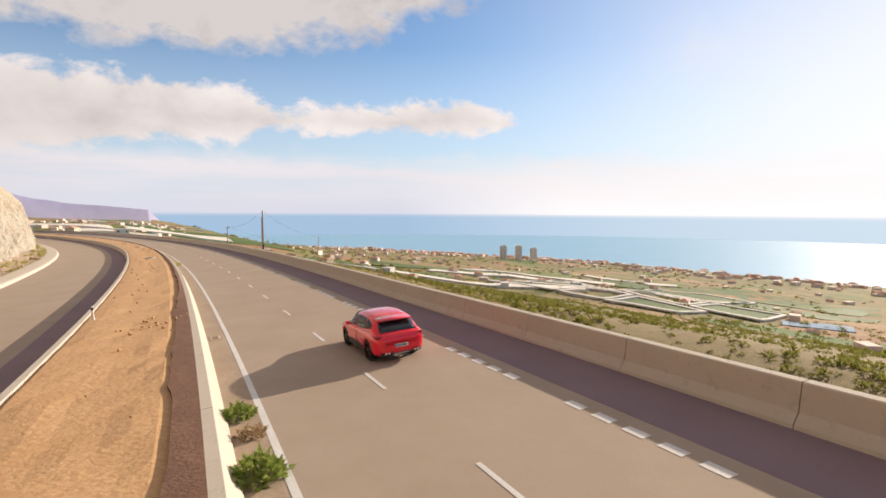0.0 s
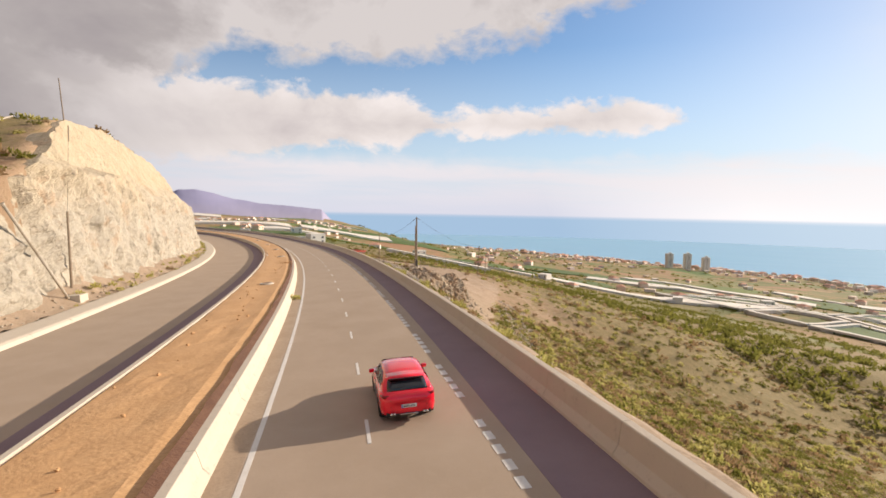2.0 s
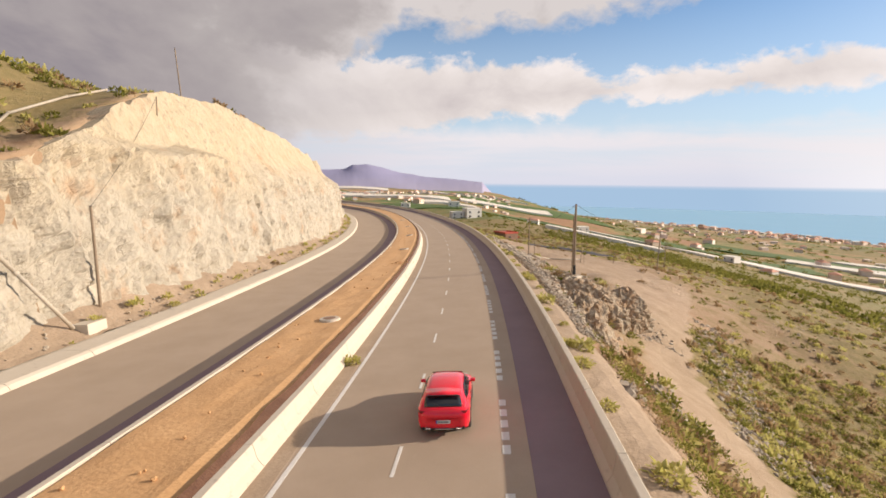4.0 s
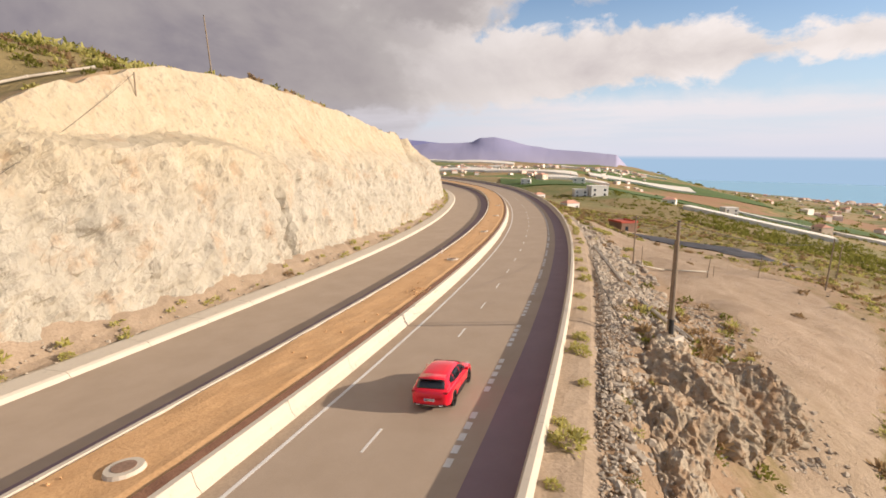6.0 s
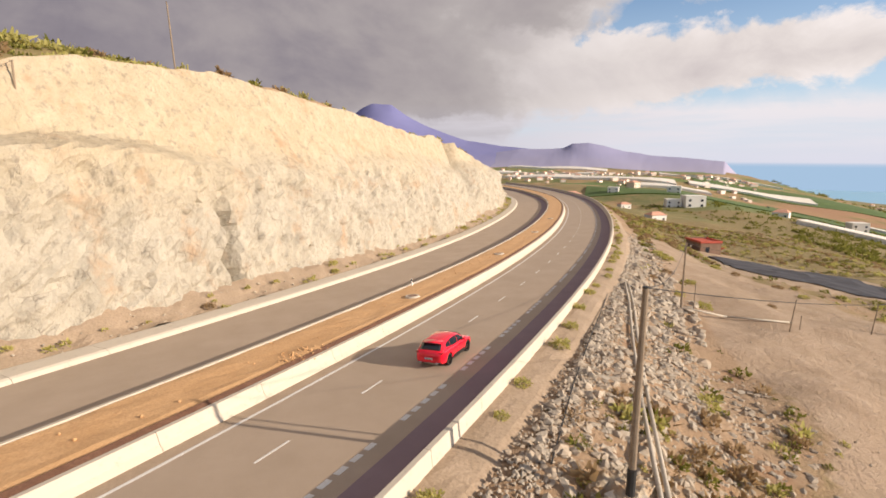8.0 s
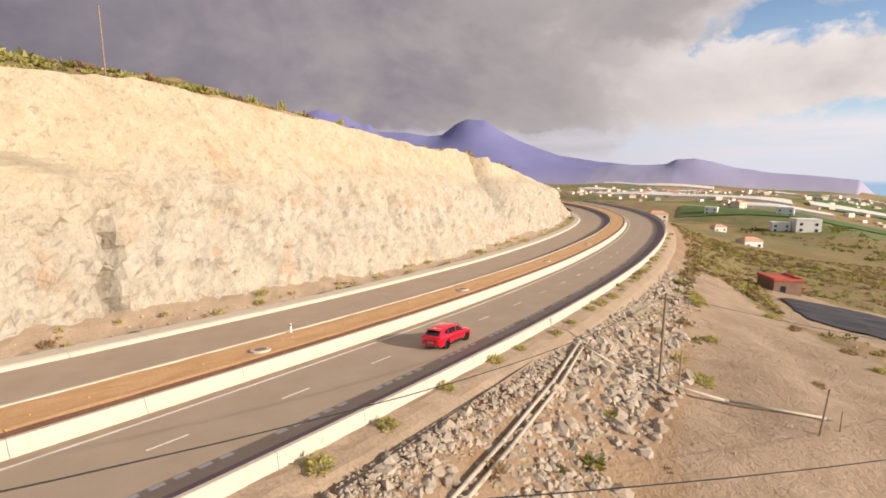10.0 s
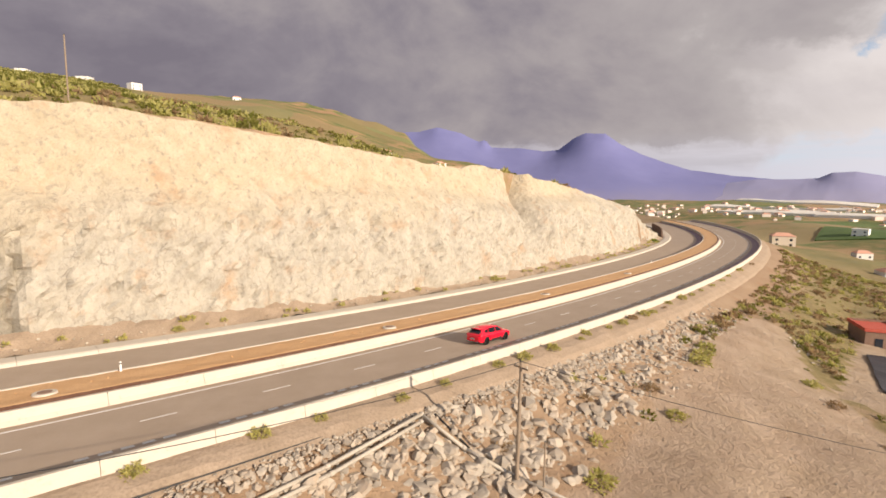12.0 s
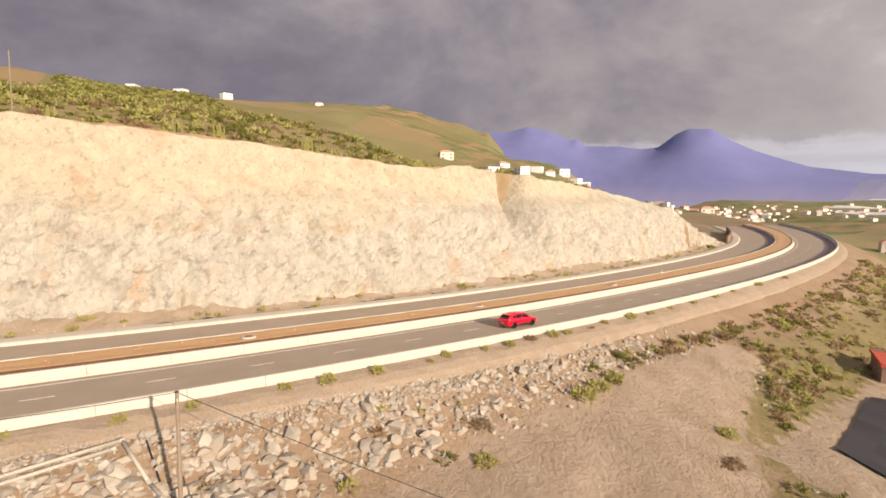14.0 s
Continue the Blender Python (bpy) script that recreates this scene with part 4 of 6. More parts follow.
    screen("windscreen", ((1.30, 1.03, 0.66), (1.10, 1.17, 0.66), (0.78, 1.37, 0.64), (0.44, 1.53, 0.60)), CAR_GLASS, "dark windscreen")
    # roof spoiler over the tailgate window
    sp = loft([(-1.98, [(0, 1.455), (0.55, 1.44), (0.61, 1.435), (0.60, 1.455), (0, 1.475)]), (-1.80, [(0, 1.46), (0.60, 1.44), (0.66, 1.43), (0.64, 1.475), (0, 1.51)]), (-1.50, [(0, 1.50), (0.60, 1.50), (0.66, 1.49), (0.645, 1.525), (0, 1.565)])])
    part("spoiler", sp, CAR_RED, car, "red roof spoiler", smooth_faces=True)
    part("spoiler_lip", box(0.05, 1.16, 0.022, pose(-1.985, 0, 1.452)), CAR_BLACK, car)
    for sign in (1, -1):
        # three-dimensional wrap-round tail lamp
        tl = loft([(-2.30, [(0, 0.90), (0.11, 0.905), (0.13, 0.945), (0.11, 0.975), (0, 0.98)]), (-2.24, [(0, 0.89), (0.16, 0.90), (0.19, 0.945), (0.16, 0.985), (0, 0.99)]), (-2.02, [(0, 0.91), (0.20, 0.915), (0.225, 0.95), (0.20, 0.985), (0, 0.99)])])
        tl.transform(Matrix.Translation((0, sign * 0.715, 0)))
        part("tail_lamp", tl, LAMP_RED, car, "dark red wrap-round tail lamp", smooth_faces=True)
        hl = box(0.34, 0.24, 0.13, Matrix.Translation((2.02, sign * 0.70, 0.755)) @ Matrix.Rotation(sign * -0.5, 4, "Z"), 0.04)
        part("headlamp", hl, LAMP_CLEAR, car, "clear headlamp")
        mir = box(0.15, 0.20, 0.14, pose(0.66, sign * 1.03, 1.07), 0.04)
        mirror = part("wing_mirror", mir, CAR_RED, car, "red wing mirror")
        part("mirror_foot", box(0.09, 0.12, 0.04, pose(0.66, sign * 0.92, 1.01), 0.01), CAR_BLACK, mirror)
        part("sill", box(1.95, 0.05, 0.13, pose(0.0, sign * 0.935, 0.30), 0.02), CAR_BLACK, car, "black door sill trim")
        part("door_blade", box(1.55, 0.035, 0.10, pose(-0.02, sign * 0.945, 0.43), 0.015), CAR_BLACK, car, "black door blade")
        for x in (0.24, -0.80):
            part("door_handle", box(0.20, 0.03, 0.035, pose(x, sign * 0.952, 0.88), 0.01), CAR_RED, car)
        for x in (-0.08, -1.05, 0.95):
            part("door_gap", box(0.010, 0.012, 0.52, pose(x, sign * 0.944, 0.68)), CAR_BLACK, car)
        for k in (0, 1):
            ex = rod(0.042, 0.042, 0.14, 16, Matrix.Translation((-2.30, sign * (0.50 + 0.105 * k), 0.375)) @ Matrix.Rotation(-math.pi / 2, 4, "Y"))
            part("exhaust_pipe", ex, CHROME, car, "round steel exhaust tip", smooth_faces=True)
        ref = box(0.02, 0.20, 0.03, pose(-2.345, sign * 0.52, 0.60))
        part("reflector", ref, LAMP_RED, car)
    part("rear_bumper", box(0.16, 1.52, 0.17, pose(-2.23, 0, 0.37), 0.03), CAR_BLACK, car, "black lower rear bumper")
    part("diffuser", box(0.04, 0.62, 0.03, pose(-2.325, 0, 0.325), 0.008), CHROME, car, "silver diffuser strip")
    part("grille", box(0.06, 1.0, 0.22, pose(2.32, 0, 0.47), 0.02), CAR_BLACK, car, "black front grille")
    part("underbody", box(4.1, 1.50, 0.16, pose(0, 0, 0.29), 0.03), CAR_BLACK, car)
    plate = part("number_plate", box(0.018, 0.52, 0.115, pose(-2.372, 0, 0.61), 0.004), PLATE, car, "white rear number plate")
    part("plate_band", box(0.006, 0.045, 0.108, pose(-2.383, 0.232, 0.61)), PLATE_BLUE, plate)
    for k in range(7):
        part("plate_bar", box(0.005, 0.034, 0.070, pose(-2.383, 0.165 - 0.054 * k - (0.015 if k > 3 else 0), 0.61)), CAR_BLACK, plate)
    part("tailgate_gap", box(0.012, 1.24, 0.012, pose(-2.345, 0, 0.82)), CAR_BLACK, car)
    part("wiper", rod_between((-2.19, 0.0, 1.10), (-2.10, 0.36, 1.20), 0.010, 6), CAR_BLACK, car)

    wheels = []
    for x in (-1.40, 1.41):
        for sign in (1, -1):
            rim = bmesh.new()
            ring = rod(0.285, 0.285, 0.20, 36, Matrix.Translation((0, -0.10, 0)) @ Matrix.Rotation(-math.pi / 2, 4, "X"), cap=False)
            joined(rim, ring)
            wheel = part("wheel", rim, RIM, car, "dark alloy wheel")
            for k in range(5):
                for off in (-0.14, 0.14):
                    a = 2 * math.pi * k / 5 + off
                    part("spoke", box(0.225, 0.03, 0.038, Matrix.Rotation(a, 4, "Y") @ Matrix.Translation((0.175, sign * 0.075, 0)), 0.006), RIM, wheel)
            ty = bmesh.new()
            prof = [(0.280, -0.118), (0.315, -0.130), (0.350, -0.120), (0.366, -0.085), (0.368, 0.0), (0.366, 0.085), (0.350, 0.120), (0.315, 0.130), (0.280, 0.118)]
            loops = []
            for i in range(40):
                a = 2 * math.pi * i / 40
                loops.append([ty.verts.new((r * math.cos(a), w, r * math.sin(a))) for r, w in prof])
            for i in range(40):
                p, q = loops[i], loops[(i + 1) % 40]
                for j in range(len(prof) - 1):
                    ty.faces.new((p[j], p[j + 1], q[j + 1], q[j]))
            part("tyre", ty, TYRE, wheel, "black low-profile tyre", smooth_faces=True)
            part("hub", rod(0.10, 0.09, 0.09, 18, Matrix.Translation((0, sign * 0.02, 0)) @ Matrix.Rotation(-sign * math.pi / 2, 4, "X")), RIM, wheel)
            disc = rod(0.17, 0.17, 0.02, 24, Matrix.Translation((0, sign * 0.01, 0)) @ Matrix.Rotation(-sign * math.pi / 2, 4, "X"))
            part("brake_disc", disc, CHROME, wheel)
            wheel.matrix_basis = pose(x, sign * 0.835, 0.368)
            wheels.append((wheel, x, sign * 0.835))
    return car, wheels


CAR, WHEELS = make_car()




# ---- plants and stones ----
def leaf_tuft(rng, leaves, flat=0.75, long=0.34):
    """Vertices and faces of a rounded shrub of small leaves, about one metre across."""
    verts, faces = [], []
    for _ in range(leaves):
        a, u = rng.uniform(0, 2 * math.pi), rng.uniform(-0.05, 1)
        r = 0.5 * rng.uniform(0.55, 1.05) * (1 + 0.18 * math.sin(3 * a + u * 4))
        c = np.array((r * math.cos(a) * math.sqrt(max(0, 1 - u * u * 0.9)), r * math.sin(a) * math.sqrt(max(0, 1 - u * u * 0.9)), r * u * 2 * flat * 0.5 + 0.08))
        out = c / (np.linalg.norm(c) + 1e-6) + rng.normal(0, 0.5, 3)
        out /= np.linalg.norm(out)
        side = np.cross(out, rng.normal(0, 1, 3))
        side /= np.linalg.norm(side) + 1e-6
        h, w = long * rng.uniform(0.5, 1.0), long * 0.36 * rng.uniform(0.6, 1.0)
        k = len(verts)
        verts += [c - side * w, c + side * w, c + out * h + side * w * 0.3, c + out * h * 1.15 - side * w * 0.3]
        faces.append((k, k + 1, k + 2, k + 3))
    return np.array(verts), faces


def stone_shape(rng, level=1):
    bm = bmesh.new()
    bmesh.ops.create_icosphere(bm, subdivisions=level, radius=0.5)
    for _ in range(9):
        n = Vector(rng.normal(0, 1, 3)).normalized()
        d = rng.uniform(0.20, 0.36)
        for v in bm.verts:
            over = v.co.dot(n) - d
            if over > 0:
                v.co -= n * over
    for v in bm.verts:
        v.co += Vector(rng.normal(0, 0.022, 3))
        v.co = Vector((v.co.x * 1.1, v.co.y * 0.9, v.co.z * 0.75))
    co = np.array([v.co[:] for v in bm.verts])
    fa = [tuple(v.index for v in f.verts) for f in bm.faces]
    bm.free()
    return co, fa


def strewn(name, shapes, places, mat, label, category):
    """Many small pieces as one mesh: places are (x, y, z, size, turn)."""
    rng = np.random.default_rng(len(places))
    vs, fs, k = [], [], 0
    for x, y, z, size, turn in places:
        co, fa = shapes[rng.integers(len(shapes))]
        c, s = math.cos(turn), math.sin(turn)
        vs.append(np.stack([(co[:, 0] * c - co[:, 1] * s) * size + x, (co[:, 0] * s + co[:, 1] * c) * size + y, co[:, 2] * size + z], 1))
        fs += [tuple(i + k for i in f) for f in fa]
        k += len(co)
    me = bpy.data.meshes.new(name)
    me.from_pydata(np.concatenate(vs).tolist(), [], fs)
    me.materials.append(mat)
    return tagged(new(name, me), label, category, kind="stuff")


def scatter(rng, count, s_range, o_range, size, density, sink=0.0, lean=1.0):
    """Places on the land; density(s, o, x, y) is a chance."""
    s = rng.uniform(*s_range, count * 4)
    o = o_range[0] + (o_range[1] - o_range[0]) * rng.random(count * 4) ** lean
    h = np.interp(s, STATIONS, LINE_H)
    x, y = np.interp(s, STATIONS, LINE_X) + o * np.sin(h), np.interp(s, STATIONS, LINE_Y) - o * np.cos(h)
    keep = rng.random(len(s)) < density(s, o, x, y)
    s, o, x, y = s[keep][:count], o[keep][:count], x[keep][:count], y[keep][:count]
    z = land(x, y) - sink
    return [(x[i], y[i], z[i], size[0] + (size[1] - size[0]) * rng.random() ** 1.8, rng.uniform(0, 6.28)) for i in range(len(x))]


def make_scrub():
    rng = np.random.default_rng(11)
    green = [leaf_tuft(rng, 40, 0.8, 0.30) for _ in range(6)]
    wispy = [leaf_tuft(rng, 34, 0.9, 0.42) for _ in range(6)]

    def slope_chance(s, o, x, y):
        patch = smooth(rough(x, y, 16, 3, 15), -0.55, 0.5)
        return off_track(s, o) * (0.22 + 0.78 * patch) * np.where(s > 128, np.where(s < 190, np.where(o > 46, 0.7, np.where(o < 20, 0.10, 0.25)), 0.85), 1.0) * smooth(o, 9.5, 15)
    low = scatter(rng, 15000, (-20, 330), (12, 120), (0.35, 1.35), slope_chance, 0.08, 1.35)
    near_slope = scatter(rng, 18000, (-10, 128), (10, 68), (0.32, 1.15), lambda s, o, x, y: off_track(s, o) * np.where((s > 94) & (s < 128) & (o < 25), 0.07, 1.0) * (0.55 + 0.45 * smooth(rough(x, y, 9, 3, 19), -0.5, 0.3)), 0.06, 1.12)
    close = [leaf_tuft(rng, 40, 0.75, 0.20) for _ in range(8)]
    strewn("scrub", close, near_slope[:9500], LEAF_GREEN, "olive green tufts on the slope below the barrier", "scrub")
    strewn("scrub", close, near_slope[9500:14500], LEAF_DRY, "dry brown tufts on the slope below the barrier", "scrub")
    strewn("scrub", close, near_slope[14500:], LEAF_YELLOW, "yellow-green tufts on the slope below the barrier", "scrub")
    cut = [int(len(low) * f) for f in (0.42, 0.68)]
    strewn("scrub", green, low[:cut[0]], LEAF_GREEN, "olive green shrubs over the seaward slope", "scrub")
    strewn("scrub", wispy, low[cut[0]:cut[1]], LEAF_YELLOW, "pale yellow-green shrubs over the seaward slope", "scrub")
    strewn("scrub", wispy, low[cut[1]:], LEAF_DRY, "dry brown shrubs over the seaward slope", "scrub")

    def crest_chance(s, o, x, y):
        return 0.25 + 0.75 * smooth(rough(x, y, 14, 3, 25), -0.5, 0.4)
    top = scatter(rng, 5200, (60, 320), (-210, -29), (0.7, 2.0), lambda s, o, x, y: crest_chance(s, o, x, y) * (-o > 1.2 - cliff_offset(s, np.interp(s, CREST_S, CREST_H))), 0.1, 1.0)
    cut = len(top) // 2
    strewn("scrub", green, top[:cut], LEAF_GREEN, "green shrubs on the hill over the cliff", "scrub")
    strewn("scrub", wispy, top[cut:cut + cut // 2], LEAF_YELLOW, "yellow-green shrubs on the hill over the cliff", "scrub")
    strewn("scrub", wispy, top[cut + cut // 2:], LEAF_DRY, "dry brown shrubs on the hill over the cliff", "scrub")
    sparse = [leaf_tuft(rng, 20, 0.8, 0.42) for _ in range(6)]
    upper = scatter(rng, 9000, (110, 345), (-430, -60), (0.9, 2.8), lambda s, o, x, y: 0.2 + 0.8 * smooth(rough(x, y, 26, 3, 29), -0.4, 0.4), 0.1, 1.3)
    strewn("scrub", sparse, upper[::2], LEAF_YELLOW, "yellow-green shrubs on the upper hillside", "scrub")
    strewn("scrub", sparse, upper[1::2], LEAF_GREEN, "olive shrubs on the upper hillside", "scrub")
    far = scatter(rng, 7000, (-10, 440), (100, 640), (1.2, 3.8), lambda s, o, x, y: 0.15 + 0.85 * smooth(rough(x, y, 40, 3, 35), -0.2, 0.5), 0.2, 1.3)
    strewn("scrub", sparse, far, LEAF_GREEN, "distant shrubs below the slope", "scrub")
    groves = []
    for _ in range(3600):
        v, u = rng.uniform(-500, 2600), 330 + 1500 * rng.random() ** 1.2
        u -= max(0, v - 1300) * 0.33
        x, y = 0.72 * u - 0.69 * v, 0.69 * u + 0.72 * v
        if rough(np.array([x]), np.array([y]), 130, 3, 65)[0] > 0.0:
            groves.append((*on_land(x, y, 0.3), rng.uniform(3.5, 8.0), rng.uniform(0, 6.28)))
    strewn("groves", sparse, groves, LEAF_GREEN, "dark green trees scattered over the coastal plain", "trees")
    foot = []
    for _ in range(110):
        s, o = rng.uniform(90, 330), rng.uniform(-25.6, -23.6)
        p = road_point(s, o, 0.25 + 0.5 * (-23.6 - o))
        foot.append((p.x, p.y, p.z, rng.uniform(0.3, 0.9), rng.uniform(0, 6.28)))
    strewn("scrub", wispy, foot, LEAF_YELLOW, "pale tufts along the foot of the cliff", "scrub")


def make_bushes():
    """Single bushes that can be counted: along the barriers and on the rubble."""
    rng = np.random.default_rng(5)
    kinds = []
    for mat, label, leaves in ((LEAF_YELLOW, "rounded yellow-green bush growing on the dirt verge", 260), (LEAF_DRY, "dry brown bush growing on the dirt verge", 200), (LEAF_FRESH, "leafy green bush growing at the barrier", 420)):
        shapes = []
        for _ in range(2):
            co, fa = leaf_tuft(rng, leaves, 0.85, 0.17)
            shapes.append(finish("foliage", co, fa, mat))
        kinds.append((shapes, label))
    spots = [(s, 7.45 + 0.9 * rng.random(), 0.10, rng.choice((0, 0, 0, 0, 0, 1)), rng.uniform(0.45, 1.15)) for s in (58, 66, 71, 80, 85, 88.5, 93, 97, 101.5, 106, 110.5, 113, 120, 124, 131, 135.5, 141, 147, 150.5, 156, 160, 166, 169, 173, 178, 180, 184, 187, 190, 193, 195, 199, 202, 207, 211, 216, 222, 229, 236, 246, 258)]
    spots += [(100.0, 8.0, 0.1, 0, 1.3), (88.0, 8.2, 0.0, 0, 1.25), (75, 8.3, -0.1, 0, 1.2), (64, 8.0, 0, 0, 1.2)]
    spots += [(23.2, -4.12, 0.0, 2, 0.75), (19.3, -4.05, 0.0, 2, 0.95), (21.6, -3.95, 0.0, 1, 0.6), (86.8, -4.12, 0.0, 0, 0.85), (17.2, -3.9, 0, 1, 0.8)]
    spots += [(152.0, -24.4, 0.5, 0, 1.0), (104, -24.0, 0.4, 0, 0.8), (131.5, -24.3, 0.5, 1, 1.1), (208, -24.6, 0.6, 0, 1.5), (325, -25.0, 0.5, 2, 2.2)]
    for s, o, dz, kind, size in spots:
        shapes, label = kinds[int(kind)]
        ob = new("bush", shapes[rng.integers(2)])
        ob.matrix_basis = Matrix.Translation(road_point(s, o, dz - 0.05)) @ Matrix.Rotation(rng.uniform(0, 6), 4, "Z") @ Matrix.Diagonal((size * 1.1, size * 1.1, size, 1))
        tagged(ob, label, "bush", "bushes along the road")
    for s, o, kind, size in ((163, 18.5, 0, 1.7), (160, 13.2, 1, 1.3), (171.5, 11.0, 0, 1.2), (176, 18.0, 0, 1.4), (150, 14.5, 0, 1.2), (188.5, 15.6, 0, 2.0), (191, 15.2, 0, 1.8), (194, 14.6, 0, 1.6), (134, 17, 0, 1.5), (126, 16, 1, 1.2),
                             (196, 24, 0, 1.5), (192, 26.5, 1, 1.3), (186, 31, 1, 1.4), (181, 33, 0, 1.2), (147, 33, 1, 1.3), (171, 27, 1, 1.0), (178, 15, 1, 1.3)):
        shapes, label = kinds[kind]
        p = road_point(s, o)
        ob = new("bush", shapes[rng.integers(2)])
        ob.matrix_basis = Matrix.Translation(on_land(p.x, p.y, 0.1)) @ Matrix.Rotation(rng.uniform(0, 6), 4, "Z") @ Matrix.Diagonal((size * 1.15, size * 1.15, size * 0.8, 1))
        tagged(ob, ("rounded yellow-green bush among the rubble", "dry brown bush among the rubble")[kind], "bush", "bushes on the rubble slope")
    # candelabra cactus clumps on the crest
    first = None
    for s, o, size in ((112, -46, 1.2), (166, -41.5, 1.0), (172, -42, 1.2), (188, -44, 1.4), (189.5, -45, 1.2), (193, -43, 1.0), (150, -46, 1.1), (205, -47, 1.3)):
        p = road_point(s, o)
        m = Matrix.Translation(on_land(p.x, p.y, 0.1)) @ Matrix.Rotation(s, 4, "Z") @ Matrix.Scale(size, 4)
        if first is None:
            first = empty("cactus", Matrix(), "tall pale green candelabra cactus on the crest", "cactus", "cacti on the crest")
            for k in range(14):
                a, r = rng.uniform(0, 6.28), rng.uniform(0.05, 0.75)
                part("stem", tube([(r * math.cos(a) * 0.4, r * math.sin(a) * 0.4, 0), (r * math.cos(a), r * math.sin(a), 0.5), (r * math.cos(a), r * math.sin(a), rng.uniform(1.1, 2.2))], 0.085), LEAF_YELLOW, first)
            first.matrix_basis = m
        else:
            copy_thing(first, m)


def make_stones():
    rng = np.random.default_rng(21)
    small = [stone_shape(rng) for _ in range(10)]
    gravel = scatter(rng, 4800, (92, 182), (8.5, 11.6), (0.14, 0.40), lambda s, o, x, y: np.exp(-((o - 9.9 - 0.5 * np.sin(s / 9)) / 0.95) ** 2), -0.02)
    strewn("gravel", small, gravel, ROCK, "loose grey-tan gravel band beside the verge", "gravel")
    rubble = scatter(rng, 5200, (60, 215), (9.5, 24), (0.24, 1.05), lambda s, o, x, y: off_track(s, o) * np.where((s > 118) & (s < 205), smooth(17.5 - o, 0, 4), np.where(s < 118, smooth(rough(x, y, 7, 3, 45), -0.1, 0.5) * 0.9, 0.2)), 0.02)
    rubble += scatter(rng, 1900, (112, 143), (13, 24.5), (0.18, 0.85), lambda s, o, x, y: np.exp(-((o - np.interp(s, (112, 125, 143), (19.5, 18.5, 16))) / 3.4) ** 2), 0.02)
    strewn("rubble", small, rubble, ROCK, "broken rock rubble below the road", "rubble")
    spread = scatter(rng, 1400, (20, 320), (20, 90), (0.15, 0.8), lambda s, o, x, y: off_track(s, o) * smooth(rough(x, y, 10, 3, 55), 0.0, 0.6), 0.05, 1.4)
    spread += scatter(rng, 1500, (88, 132), (22, 40), (0.2, 1.0), lambda s, o, x, y: off_track(s, o) * np.exp(-((o - np.interp(s, (90, 112, 130), (25, 29.5, 37))) / 2.6) ** 2), 0.02)
    spread += scatter(rng, 700, (122, 215), (16, 48), (0.08, 0.35), lambda s, o, x, y: 0.1 + 0.9 * smooth(rough(x, y, 8, 3, 59), 0.0, 0.6), 0.02)
    strewn("rubble", small, spread, ROCK, "scattered stones among the shrubs", "rubble")
    foot = []
    for _ in range(700):
        s, o = rng.uniform(64, 335), rng.uniform(-26.8, -23.8)
        p = road_point(s, o, 0.30 + 0.4 * (-23.8 - o))
        foot.append((p.x, p.y, p.z, rng.uniform(0.12, 0.55) ** 1.2, rng.uniform(0, 6.28)))
    strewn("rubble", small, foot, ROCK, "fallen stones along the foot of the cliff", "rubble")
    # boulders that can be told apart
    pile = empty("boulder_pile", Matrix(), "heap of grey-tan boulders beside the pipe", "boulders")
    shapes = []
    for _ in range(9):
        co, fa = stone_shape(rng, 1 if len(shapes) < 5 else 2)
        shapes.append(finish("boulder", co, fa, ROCK))
    spots = scatter(rng, 200, (143, 163), (10.8, 17.5), (0.75, 1.6), lambda s, o, x, y: 0.4 + 0.6 * (s > 150), 0.05)
    spots += scatter(rng, 60, (160, 174), (10.5, 15.5), (0.9, 1.9), lambda s, o, x, y: 1.0 + 0 * s, 0.05)
    spots += scatter(rng, 36, (176, 200), (10.5, 14), (0.8, 1.7), lambda s, o, x, y: 1.0 + 0 * s, 0.05)
    for x, y, z, size, turn in spots:
        ob = new("boulder", shapes[rng.integers(len(shapes))])
        ob.parent = pile
        ob.matrix_basis = Matrix.Translation((x, y, z + 0.1 * size)) @ Euler((rng.uniform(-0.5, 0.5), rng.uniform(-0.5, 0.5), turn)).to_matrix().to_4x4() @ Matrix.Diagonal((size, size, size, 1))


